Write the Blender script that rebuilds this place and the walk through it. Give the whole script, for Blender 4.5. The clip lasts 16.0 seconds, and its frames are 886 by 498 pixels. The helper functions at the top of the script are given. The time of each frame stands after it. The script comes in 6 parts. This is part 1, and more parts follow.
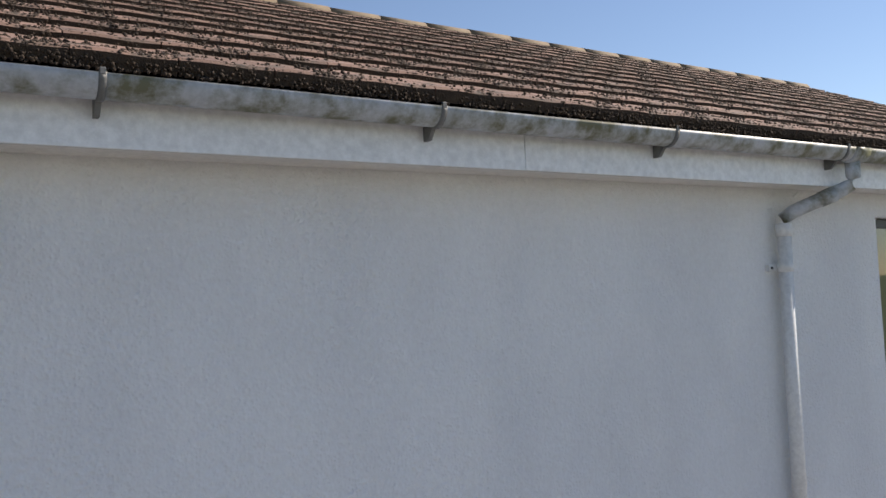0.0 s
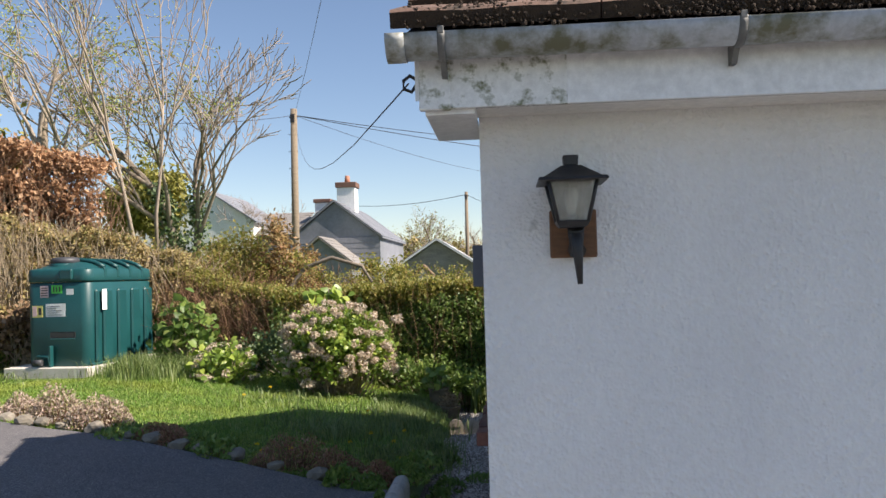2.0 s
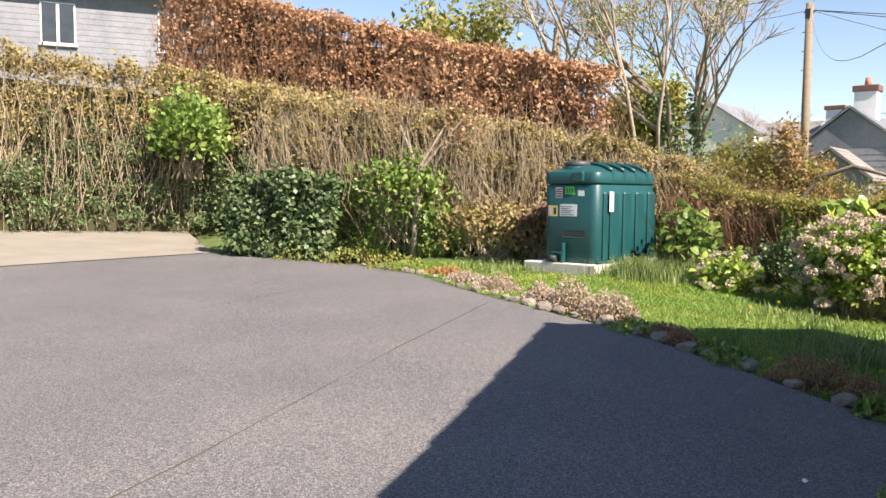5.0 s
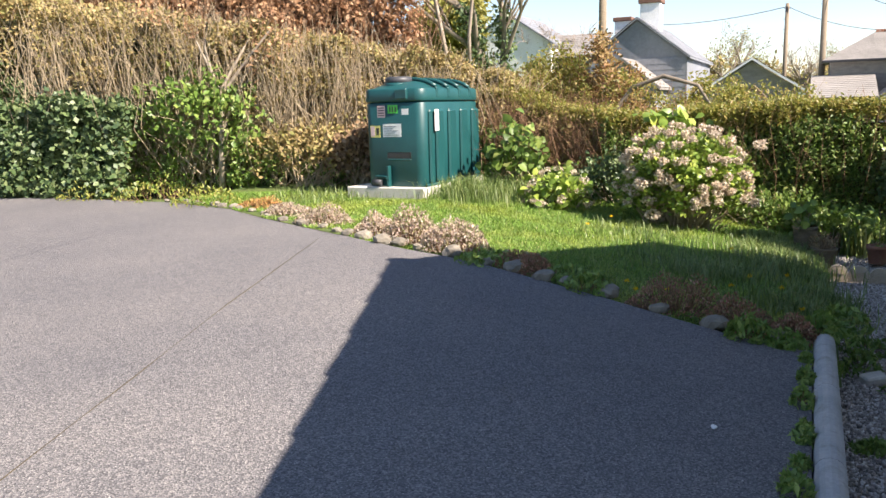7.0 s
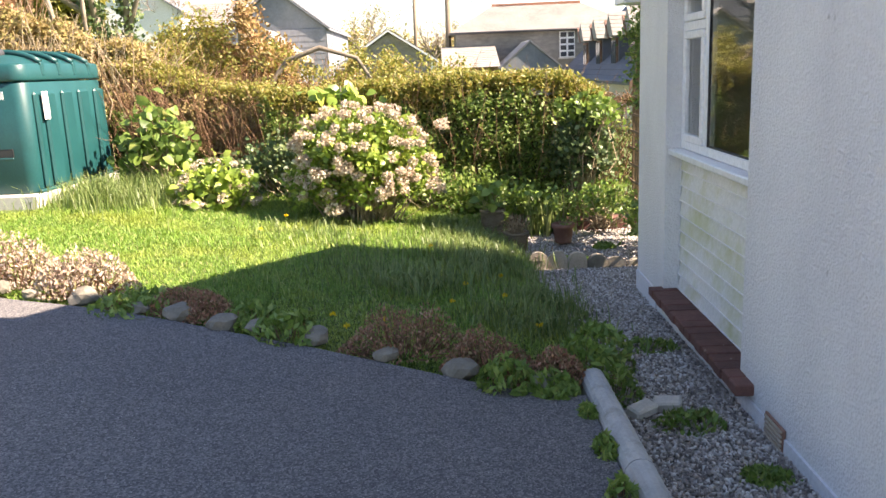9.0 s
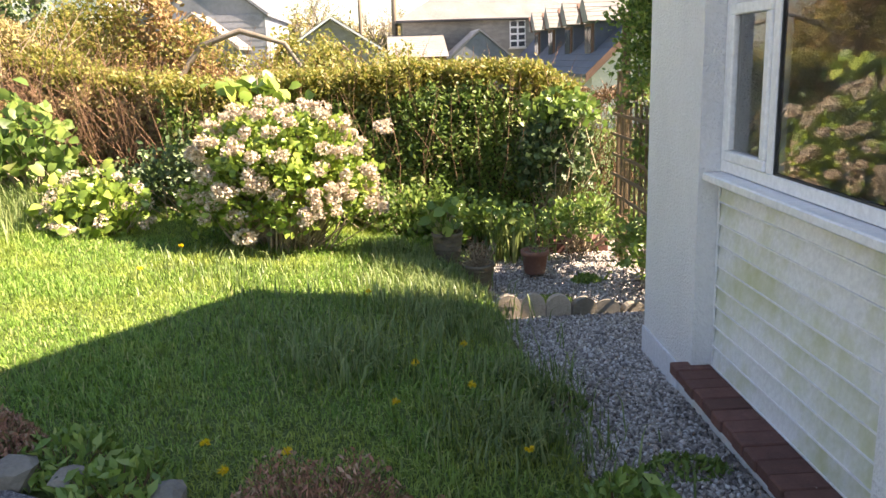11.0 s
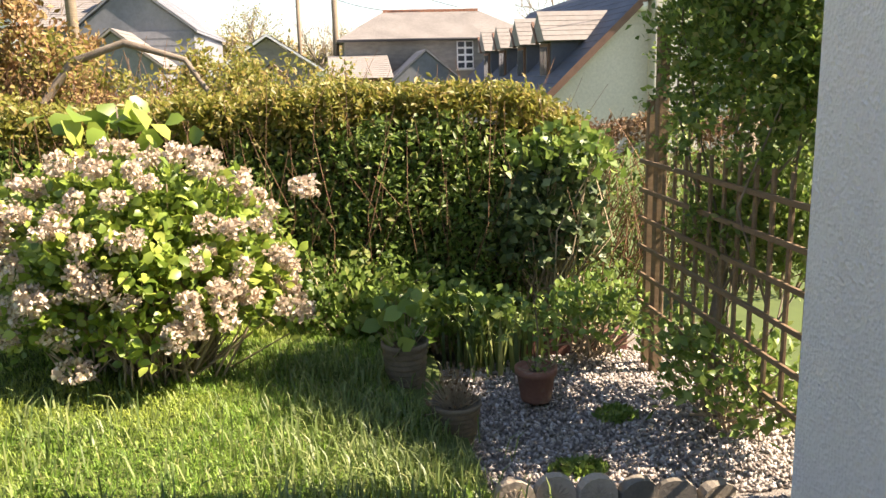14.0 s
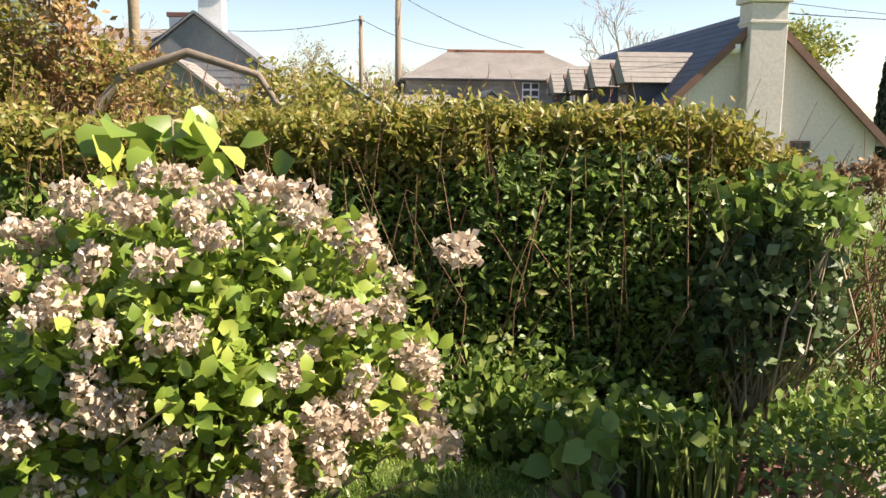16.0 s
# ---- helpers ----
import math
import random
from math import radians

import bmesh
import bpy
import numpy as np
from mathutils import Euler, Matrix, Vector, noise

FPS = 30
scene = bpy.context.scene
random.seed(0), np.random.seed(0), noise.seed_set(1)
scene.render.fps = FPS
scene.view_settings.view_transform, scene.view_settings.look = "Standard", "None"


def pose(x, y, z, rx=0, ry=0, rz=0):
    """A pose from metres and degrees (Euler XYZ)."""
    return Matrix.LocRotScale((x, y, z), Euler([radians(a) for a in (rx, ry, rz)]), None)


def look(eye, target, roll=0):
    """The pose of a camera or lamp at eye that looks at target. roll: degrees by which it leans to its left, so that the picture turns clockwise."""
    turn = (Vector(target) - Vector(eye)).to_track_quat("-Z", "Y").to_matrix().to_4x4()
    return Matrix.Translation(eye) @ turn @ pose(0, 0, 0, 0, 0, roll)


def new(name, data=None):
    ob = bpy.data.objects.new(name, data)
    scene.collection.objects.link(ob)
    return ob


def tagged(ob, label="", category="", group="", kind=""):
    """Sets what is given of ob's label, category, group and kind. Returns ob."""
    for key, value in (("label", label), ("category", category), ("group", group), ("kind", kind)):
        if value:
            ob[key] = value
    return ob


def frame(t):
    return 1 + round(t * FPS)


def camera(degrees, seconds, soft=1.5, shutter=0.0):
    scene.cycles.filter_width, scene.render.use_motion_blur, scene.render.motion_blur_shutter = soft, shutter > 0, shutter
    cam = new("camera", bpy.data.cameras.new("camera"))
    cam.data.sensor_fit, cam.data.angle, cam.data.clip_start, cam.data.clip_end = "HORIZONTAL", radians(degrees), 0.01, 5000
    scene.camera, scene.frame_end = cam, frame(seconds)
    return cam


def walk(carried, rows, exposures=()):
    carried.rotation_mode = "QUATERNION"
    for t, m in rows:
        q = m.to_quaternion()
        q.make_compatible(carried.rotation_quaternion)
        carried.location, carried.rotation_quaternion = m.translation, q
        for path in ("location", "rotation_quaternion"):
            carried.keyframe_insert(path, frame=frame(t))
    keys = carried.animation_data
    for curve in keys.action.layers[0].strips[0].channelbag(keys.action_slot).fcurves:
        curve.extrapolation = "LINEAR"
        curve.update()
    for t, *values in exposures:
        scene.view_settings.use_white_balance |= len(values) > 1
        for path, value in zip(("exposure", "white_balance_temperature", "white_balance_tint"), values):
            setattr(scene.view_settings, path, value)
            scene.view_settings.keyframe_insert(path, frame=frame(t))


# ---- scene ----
cam = camera(57.3, 16.0)
PATH = [
    (0, (0.337, -2.779, 1.285), (1.398, -1.087, 1.389), -2.5),
    (0.5, (0.231, -2.676, 1.264), (0.977, -0.832, 1.474), -2.9),
    (1, (0.174, -2.655, 1.298), (0.615, -0.714, 1.497), -2.4),
    (1.5, (0.136, -2.631, 1.28), (0.274, -0.641, 1.428), -1.9),
    (2, (0.074, -2.62, 1.261), (-0.08, -0.627, 1.323), -1.6),
    (2.5, (-0.062, -2.586, 1.243), (-0.435, -0.621, 1.21), -1.6),
    (3, (-0.196, -2.506, 1.223), (-0.731, -0.582, 1.113), -1.8),
    (3.5, (-0.204, -2.459, 1.216), (-0.922, -0.598, 1.08), -2.0),
    (4, (-0.127, -2.456, 1.23), (-1.183, -0.761, 1.125), -1.0),
    (4.2, (-0.14, -2.452, 1.218), (-1.344, -0.858, 1.129), -0.2),
    (6.3, (-0.491, -2.176, 1.107), (-1.685, -0.591, 0.856), 0.7),
    (6.5, (-0.581, -2.103, 1.131), (-1.69, -0.465, 0.838), 0.6),
    (7, (-0.839, -1.899, 1.191), (-1.655, -0.105, 0.85), -1.6),
    (7.2, (-0.93, -1.783, 1.2), (-1.587, 0.065, 0.807), -0.1),
    (7.5, (-1.049, -1.573, 1.214), (-1.557, 0.326, 0.843), -2.8),
    (8, (-1.211, -1.203, 1.233), (-1.418, 0.744, 0.826), -2.6),
    (8.5, (-1.345, -0.842, 1.265), (-1.381, 1.111, 0.835), -2.6),
    (9, (-1.395, -0.443, 1.246), (-1.394, 1.509, 0.811), -2.5),
    (9.2, (-1.414, -0.28, 1.25), (-1.387, 1.671, 0.81), -2.4),
    (11.3, (-1.299, 1.536, 1.226), (-1.17, 3.477, 0.763), -2.0),
    (11.5, (-1.274, 1.698, 1.239), (-1.147, 3.64, 0.776), -2.1),
    (12, (-1.258, 2.106, 1.24), (-1.104, 4.047, 0.786), -1.9),
    (12.5, (-1.211, 2.506, 1.227), (-0.996, 4.442, 0.774), -1.8),
    (13, (-1.174, 2.922, 1.22), (-0.954, 4.858, 0.771), -1.8),
    (13.5, (-1.219, 3.325, 1.229), (-0.959, 5.265, 0.818), -1.7),
    (14, (-1.218, 3.645, 1.229), (-0.952, 5.583, 0.811), -1.6),
    (14.5, (-1.251, 3.979, 1.134), (-0.958, 5.914, 0.721), -1.5),
    (15, (-1.307, 4.412, 1.124), (-0.93, 6.352, 0.813), -1.8),
    (15.5, (-1.404, 4.851, 1.103), (-1.127, 6.809, 0.801), -0.7),
    (16, (-1.602, 5.27, 1.104), (-1.443, 7.239, 0.789), 0.3),
]
EXPOSURES = [(0, 0.68, 6900, 16), (1.5, 0.82, 6900, 16), (2.5, 0.85, 6900, 16), (4, 1.17, 7200, 18), (6.5, 1.27, 7000, 17), (8, 1.87, 7400, 18), (9, 2.07, 7900, 20), (11.5, 2.12, 8100, 20), (12.5, 1.92, 8100, 20), (13.5, 1.67, 8000, 20), (14.5, 1.62, 8100, 20), (15, 1.42, 7800, 18), (16, 1.27, 7600, 17)]
walk(cam, [(t, look(eye, target, roll)) for t, eye, target, roll in PATH], EXPOSURES)

# ---- world, sun, exposure ----
SUN_TRAVEL = Vector((-1.05, 0.17, -1.0)).normalized()
world = bpy.data.worlds.new("world")
scene.world = world
world.use_nodes = True
_sky = world.node_tree.nodes.new("ShaderNodeTexSky")
_sky.sky_type, _sky.sun_disc = "NISHITA", False
_sky.sun_elevation = math.asin(-SUN_TRAVEL.z)
_sky.sun_rotation = math.atan2(-SUN_TRAVEL.x, -SUN_TRAVEL.y)
_sky.air_density, _sky.dust_density, _sky.ozone_density = 1.0, 0.05, 2.8
_bg = world.node_tree.nodes["Background"]
_bg.inputs["Strength"].default_value = 0.084
world.node_tree.links.new(_sky.outputs[0], _bg.inputs["Color"])
_sun = bpy.data.lights.new("sun", "SUN")
_sun.energy, _sun.angle, _sun.color = 5.0, radians(0.53), (1.0, 0.95, 0.86)
sun = new("sun", _sun)
sun.matrix_world = look((20, -8, 20), Vector((20, -8, 20)) + SUN_TRAVEL)


# ---- materials ----
def node_mat(name):
    m = bpy.data.materials.new(name)
    m.use_nodes = True
    nt = m.node_tree
    return m, nt, nt.nodes["Principled BSDF"]


def ramp(nt, fac, stops):
    r = nt.nodes.new("ShaderNodeValToRGB")
    els = r.color_ramp.elements
    while len(els) < len(stops):
        els.new(0.5)
    for e, (p, c) in zip(els, stops):
        e.position, e.color = p, (*c, 1)
    nt.links.new(fac, r.inputs[0])
    return r.outputs[0]


def tex_noise(nt, scale, detail=4, rough=0.55, stretch=(1, 1, 1)):
    tc = nt.nodes.new("ShaderNodeTexCoord")
    mp = nt.nodes.new("ShaderNodeMapping")
    mp.inputs["Scale"].default_value = stretch
    n = nt.nodes.new("ShaderNodeTexNoise")
    n.inputs["Scale"].default_value, n.inputs["Detail"].default_value, n.inputs["Roughness"].default_value = scale, detail, rough
    nt.links.new(tc.outputs["Object"], mp.inputs[0])
    nt.links.new(mp.outputs[0], n.inputs["Vector"])
    return n.outputs["Fac"]


def mixc(nt, fac, a, b, mode="MIX"):
    n = nt.nodes.new("ShaderNodeMix")
    n.data_type, n.blend_type = "RGBA", mode
    if isinstance(fac, float):
        n.inputs[0].default_value = fac
    else:
        nt.links.new(fac, n.inputs[0])
    for s, v in ((n.inputs[6], a), (n.inputs[7], b)):
        if isinstance(v, tuple):
            s.default_value = (*v, 1)
        else:
            nt.links.new(v, s)
    return n.outputs[2]


def bump(nt, bsdf, height, strength=0.4, dist=0.01):
    b = nt.nodes.new("ShaderNodeBump")
    b.inputs["Strength"].default_value, b.inputs["Distance"].default_value = strength, dist
    nt.links.new(height, b.inputs["Height"])
    nt.links.new(b.outputs[0], bsdf.inputs["Normal"])


def surface(name, dark, light, scale=6.0, fine=60.0, rough=0.8, relief=0.3, dist=0.005, stain=None, stain_at=(0.55, 0.75), stain_scale=2.0, metal=0.0, pieces=False, stretch=(1, 1, 1)):
    """Two scales of colour, fine relief and a stain with a shape of its own."""
    m, nt, p = node_mat(name)
    a = tex_noise(nt, scale, 5, 0.6, stretch)
    b = tex_noise(nt, fine, 4, 0.7, stretch)
    c = ramp(nt, a, [(0.3, dark), (0.7, light)])
    mid = tuple(0.5 * (x + y) for x, y in zip(dark, light))
    c = mixc(nt, 0.35, c, ramp(nt, b, [(0.35, tuple(x * 0.7 for x in mid)), (0.65, tuple(min(1, x * 1.25) for x in mid))]))
    if stain:
        s = tex_noise(nt, stain_scale, 6, 0.65)
        c = mixc(nt, ramp(nt, s, [(stain_at[0], (0, 0, 0)), (stain_at[1], (1, 1, 1))]), c, stain)
    if pieces:
        oi = nt.nodes.new("ShaderNodeObjectInfo")
        c = mixc(nt, 0.5, c, mixc(nt, 1.0, c, ramp(nt, oi.outputs["Random"], [(0.0, (0.55, 0.55, 0.55)), (1.0, (1.35, 1.35, 1.35))]), "MULTIPLY"))
    nt.links.new(c, p.inputs["Base Color"])
    p.inputs["Roughness"].default_value, p.inputs["Metallic"].default_value = rough, metal
    if relief:
        bump(nt, p, b, relief, dist)
    return m


def leafy(name, stops, rough=0.5, through_light=0.45, patch=None, patch_scale=1.2):
    """Leaf matter: each island its own shade, some light through it."""
    m, nt, p = node_mat(name)
    g = nt.nodes.new("ShaderNodeNewGeometry")
    c = ramp(nt, g.outputs["Random Per Island"], stops)
    if patch:
        s = tex_noise(nt, patch_scale, 3, 0.6)
        c = mixc(nt, ramp(nt, s, [(0.48, (0, 0, 0)), (0.62, (1, 1, 1))]), c, ramp(nt, g.outputs["Random Per Island"], patch))
    nt.links.new(c, p.inputs["Base Color"])
    p.inputs["Roughness"].default_value = rough
    t = nt.nodes.new("ShaderNodeBsdfTranslucent")
    nt.links.new(c, t.inputs["Color"])
    mx = nt.nodes.new("ShaderNodeMixShader")
    mx.inputs[0].default_value = through_light
    nt.links.new(p.outputs[0], mx.inputs[1])
    nt.links.new(t.outputs[0], mx.inputs[2])
    nt.links.new(mx.outputs[0], nt.nodes["Material Output"].inputs[0])
    return m


def render_paint():
    """White masonry paint on a stippled render, with faint grime."""
    m, nt, p = node_mat("masonry_paint")
    v = nt.nodes.new("ShaderNodeTexVoronoi")
    tc = nt.nodes.new("ShaderNodeTexCoord")
    v.inputs["Scale"].default_value = 75
    nt.links.new(tc.outputs["Object"], v.inputs["Vector"])
    n = tex_noise(nt, 38, 5, 0.65)
    big = tex_noise(nt, 1.6, 4, 0.6, (1, 1, 0.5))
    c = ramp(nt, big, [(0.3, (0.70, 0.70, 0.70)), (0.6, (0.80, 0.80, 0.79))])
    c = mixc(nt, 0.12, c, ramp(nt, n, [(0.35, (0.5, 0.49, 0.47)), (0.6, (0.85, 0.85, 0.85))]))
    specks = tex_noise(nt, 9, 2, 0.5)
    c = mixc(nt, ramp(nt, specks, [(0.76, (0, 0, 0)), (0.79, (0.5, 0.5, 0.5))]), c, (0.35, 0.34, 0.32))
    nt.links.new(c, p.inputs["Base Color"])
    p.inputs["Roughness"].default_value = 0.75
    h = nt.nodes.new("ShaderNodeMath")
    h.operation = "MULTIPLY_ADD"
    h.inputs[1].default_value = 0.6
    nt.links.new(v.outputs["Distance"], h.inputs[0])
    nt.links.new(n, h.inputs[2])
    bump(nt, p, h.outputs[0], 0.9, 0.010)
    return m


def glass_mat():
    m, nt, p = node_mat("window_glass")
    p.inputs["Transmission Weight"].default_value, p.inputs["Roughness"].default_value, p.inputs["IOR"].default_value = 1.0, 0.02, 1.5
    p.inputs["Base Color"].default_value = (0.95, 0.97, 0.96, 1)
    return m


def asphalt_mat():
    m, nt, p = node_mat("asphalt")
    v = nt.nodes.new("ShaderNodeTexVoronoi")
    tc = nt.nodes.new("ShaderNodeTexCoord")
    v.inputs["Scale"].default_value = 140
    nt.links.new(tc.outputs["Object"], v.inputs["Vector"])
    stone = ramp(nt, v.outputs["Color"], [(0.1, (0.07, 0.07, 0.074)), (0.55, (0.145, 0.142, 0.146)), (0.9, (0.27, 0.26, 0.25))])
    big = tex_noise(nt, 0.7, 5, 0.6)
    c = mixc(nt, 1.0, stone, ramp(nt, big, [(0.3, (0.85, 0.84, 0.86)), (0.7, (1.12, 1.08, 1.05))]), "MULTIPLY")
    dots = tex_noise(nt, 105, 2, 0.5)
    c = mixc(nt, ramp(nt, dots, [(0.68, (0, 0, 0)), (0.72, (0.9, 0.9, 0.9))]), c, (0.46, 0.44, 0.41))
    nt.links.new(c, p.inputs["Base Color"])
    p.inputs["Roughness"].default_value = 0.85
    bump(nt, p, v.outputs["Distance"], 0.8, 0.007)
    return m


M_wall = render_paint()
M_plinth = surface("plinth_paint", (0.62, 0.64, 0.68), (0.74, 0.75, 0.77), 3, 40, 0.75, 0.3)
M_upvc = surface("white_upvc", (0.74, 0.75, 0.76), (0.82, 0.82, 0.82), 4, 30, 0.35, 0.02, stain=(0.30, 0.31, 0.20), stain_at=(0.76, 0.84), stain_scale=7.0)
M_algae = surface("algae_stained_upvc", (0.72, 0.73, 0.72), (0.81, 0.81, 0.80), 4, 40, 0.45, 0.05, stain=(0.17, 0.18, 0.10), stain_at=(0.50, 0.62), stain_scale=14.0)
M_frame = surface("clean_upvc", (0.80, 0.81, 0.81), (0.84, 0.84, 0.84), 4, 30, 0.3, 0.0)
M_soffit = surface("soffit_board", (0.66, 0.64, 0.60), (0.74, 0.72, 0.68), 3, 40, 0.5, 0.02)
M_gutter = surface("weathered_gutter_plastic", (0.42, 0.44, 0.46), (0.58, 0.60, 0.61), 6, 50, 0.5, 0.1, stain=(0.15, 0.145, 0.085), stain_at=(0.42, 0.60), stain_scale=6.0)
# Brackets are gutter grey; their shadow is painted into this darker colour.
M_bracket = surface("shadowed_bracket_plastic", (0.07, 0.072, 0.07), (0.20, 0.20, 0.19), 12, 60, 0.6, 0.2)
M_pipe = surface("white_pipe_plastic", (0.66, 0.66, 0.64), (0.76, 0.76, 0.74), 4, 40, 0.4, 0.02)
M_tile = surface("concrete_roof_tile", (0.12, 0.07, 0.052), (0.24, 0.15, 0.112), 5, 70, 0.9, 0.6, 0.006, stain=(0.05, 0.04, 0.03), stain_at=(0.50, 0.68), stain_scale=9.0, pieces=True)
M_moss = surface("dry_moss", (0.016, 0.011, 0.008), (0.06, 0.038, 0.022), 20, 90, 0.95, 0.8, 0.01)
M_ridge = surface("lichen_ridge_tile", (0.09, 0.065, 0.045), (0.19, 0.145, 0.09), 8, 60, 0.9, 0.6)
M_black = surface("black_metal_paint", (0.012, 0.012, 0.014), (0.03, 0.03, 0.03), 20, 90, 0.45, 0.15)
M_rustwood = surface("stained_wood_block", (0.10, 0.05, 0.025), (0.22, 0.10, 0.045), 12, 80, 0.7, 0.3, stretch=(1, 1, 6))
M_glass = glass_mat()
M_brick = surface("red_brick_sill", (0.11, 0.048, 0.038), (0.20, 0.088, 0.068), 14, 90, 0.85, 0.5, stain=(0.45, 0.42, 0.36), stain_at=(0.66, 0.72), stain_scale=16.0, pieces=True)
M_asphalt = asphalt_mat()
M_concrete = surface("weathered_concrete", (0.34, 0.34, 0.33), (0.50, 0.49, 0.46), 5, 60, 0.9, 0.5, 0.006, stain=(0.22, 0.21, 0.17), stain_at=(0.55, 0.75), stain_scale=7.0)
M_slab = surface("pale_concrete_slab", (0.52, 0.48, 0.42), (0.66, 0.62, 0.55), 5, 60, 0.9, 0.4)
M_arch = surface("buff_cast_edging", (0.40, 0.33, 0.25), (0.55, 0.47, 0.37), 10, 70, 0.9, 0.5, stain=(0.25, 0.20, 0.14), stain_scale=14.0, pieces=True)
M_stone = surface("garden_stone", (0.15, 0.13, 0.10), (0.29, 0.26, 0.21), 8, 60, 0.9, 0.6, pieces=True)
M_soil = surface("earth", (0.045, 0.035, 0.022), (0.10, 0.08, 0.05), 5, 50, 0.95, 0.7, 0.02)
M_turf = surface("turf_base", (0.05, 0.08, 0.015), (0.11, 0.15, 0.03), 2.5, 40, 0.95, 0.6, 0.02)
M_field = surface("far_meadow", (0.06, 0.10, 0.025), (0.11, 0.15, 0.04), 0.05, 3, 0.95, 0.2)
M_lane = surface("dusty_lane", (0.22, 0.195, 0.155), (0.31, 0.28, 0.23), 1.2, 60, 0.95, 0.3)
M_gravelbed = surface("gravel_bed", (0.18, 0.16, 0.14), (0.34, 0.31, 0.28), 12, 90, 0.95, 0.8, 0.012)
M_tank = surface("green_tank_plastic", (0.005, 0.058, 0.060), (0.010, 0.080, 0.082), 3, 50, 0.42, 0.05)
M_tankdark = surface("dark_tank_lid", (0.03, 0.035, 0.04), (0.06, 0.06, 0.065), 6, 50, 0.5, 0.1)
M_paper = surface("white_label", (0.72, 0.72, 0.70), (0.8, 0.8, 0.78), 6, 50, 0.5, 0.0)
M_greenlab = surface("green_label", (0.05, 0.50, 0.06), (0.07, 0.56, 0.08), 6, 50, 0.5, 0.0)
M_pinklab = surface("pink_label", (0.62, 0.42, 0.42), (0.70, 0.5, 0.5), 6, 50, 0.5, 0.0)
M_yellab = surface("yellow_label", (0.62, 0.55, 0.15), (0.7, 0.62, 0.2), 6, 50, 0.5, 0.0)
M_ink = surface("ink_and_recess_black", (0.03, 0.03, 0.03), (0.05, 0.05, 0.05), 6, 50, 0.6, 0.0)
M_terra = surface("terracotta", (0.24, 0.11, 0.075), (0.34, 0.17, 0.12), 8, 60, 0.85, 0.3, stain=(0.32, 0.27, 0.22), stain_scale=9.0)
M_agedpot = surface("mossy_ribbed_pot", (0.11, 0.085, 0.055), (0.24, 0.19, 0.13), 10, 60, 0.9, 0.5, stain=(0.09, 0.085, 0.035), stain_scale=8.0)
M_timber = surface("weathered_trellis_wood", (0.14, 0.09, 0.05), (0.28, 0.19, 0.11), 8, 70, 0.85, 0.4, stretch=(1, 1, 5))
M_pole = surface("pole_wood", (0.17, 0.13, 0.09), (0.30, 0.24, 0.17), 4, 60, 0.9, 0.4, stretch=(1, 1, 8))
M_wire = surface("dark_cable", (0.03, 0.03, 0.035), (0.05, 0.05, 0.055), 5, 50, 0.6, 0.0)
M_bark = surface("grey_bark", (0.14, 0.11, 0.08), (0.30, 0.25, 0.19), 6, 60, 0.9, 0.6, 0.01)
M_birch = surface("pale_birch_bark", (0.24, 0.19, 0.14), (0.42, 0.35, 0.27), 6, 30, 0.8, 0.4, stain=(0.08, 0.07, 0.06), stain_at=(0.6, 0.68), stain_scale=9.0)
M_twig = surface("dry_twig", (0.26, 0.20, 0.13), (0.50, 0.40, 0.27), 2.5, 40, 0.9, 0.2)
M_redtwig = surface("reddish_twig", (0.16, 0.085, 0.05), (0.28, 0.16, 0.09), 2.5, 40, 0.9, 0.2)
M_fartwig = surface("winter_crown_twig", (0.26, 0.21, 0.17), (0.40, 0.33, 0.27), 1.5, 20, 0.9, 0.0)
M_slate = surface("grey_slate", (0.15, 0.16, 0.18), (0.27, 0.28, 0.30), 0.9, 8, 0.7, 0.3, 0.01)
M_palslate = surface("pale_lichen_slate", (0.19, 0.178, 0.165), (0.31, 0.285, 0.26), 0.8, 8, 0.8, 0.3, 0.01)
M_darkslate = surface("blue_slate", (0.06, 0.07, 0.09), (0.11, 0.12, 0.15), 0.9, 8, 0.6, 0.3, 0.01)
M_rubble = surface("rubble_stone_wall", (0.15, 0.14, 0.125), (0.30, 0.28, 0.25), 2.2, 14, 0.9, 0.7, 0.03, stretch=(1, 1, 3))
M_cream = surface("cream_house_render", (0.58, 0.53, 0.47), (0.67, 0.62, 0.55), 0.7, 14, 0.85, 0.2, 0.01)
M_white = surface("white_house_render", (0.74, 0.73, 0.71), (0.8, 0.8, 0.78), 0.7, 14, 0.85, 0.2, 0.01)
M_barge = surface("brown_barge_board", (0.13, 0.065, 0.045), (0.22, 0.12, 0.085), 3, 20, 0.7, 0.1)
M_claypot = surface("clay_chimney_pot", (0.36, 0.15, 0.09), (0.46, 0.21, 0.13), 6, 40, 0.85, 0.2)
M_sheetroof = surface("white_sheet_roof", (0.62, 0.64, 0.66), (0.74, 0.75, 0.76), 2, 20, 0.5, 0.1)
M_curtain = surface("pale_curtain", (0.5, 0.5, 0.48), (0.6, 0.6, 0.58), 6, 40, 0.9, 0.1)
M_floorin = surface("brown_carpet", (0.14, 0.11, 0.08), (0.2, 0.16, 0.12), 6, 60, 0.95, 0.2)

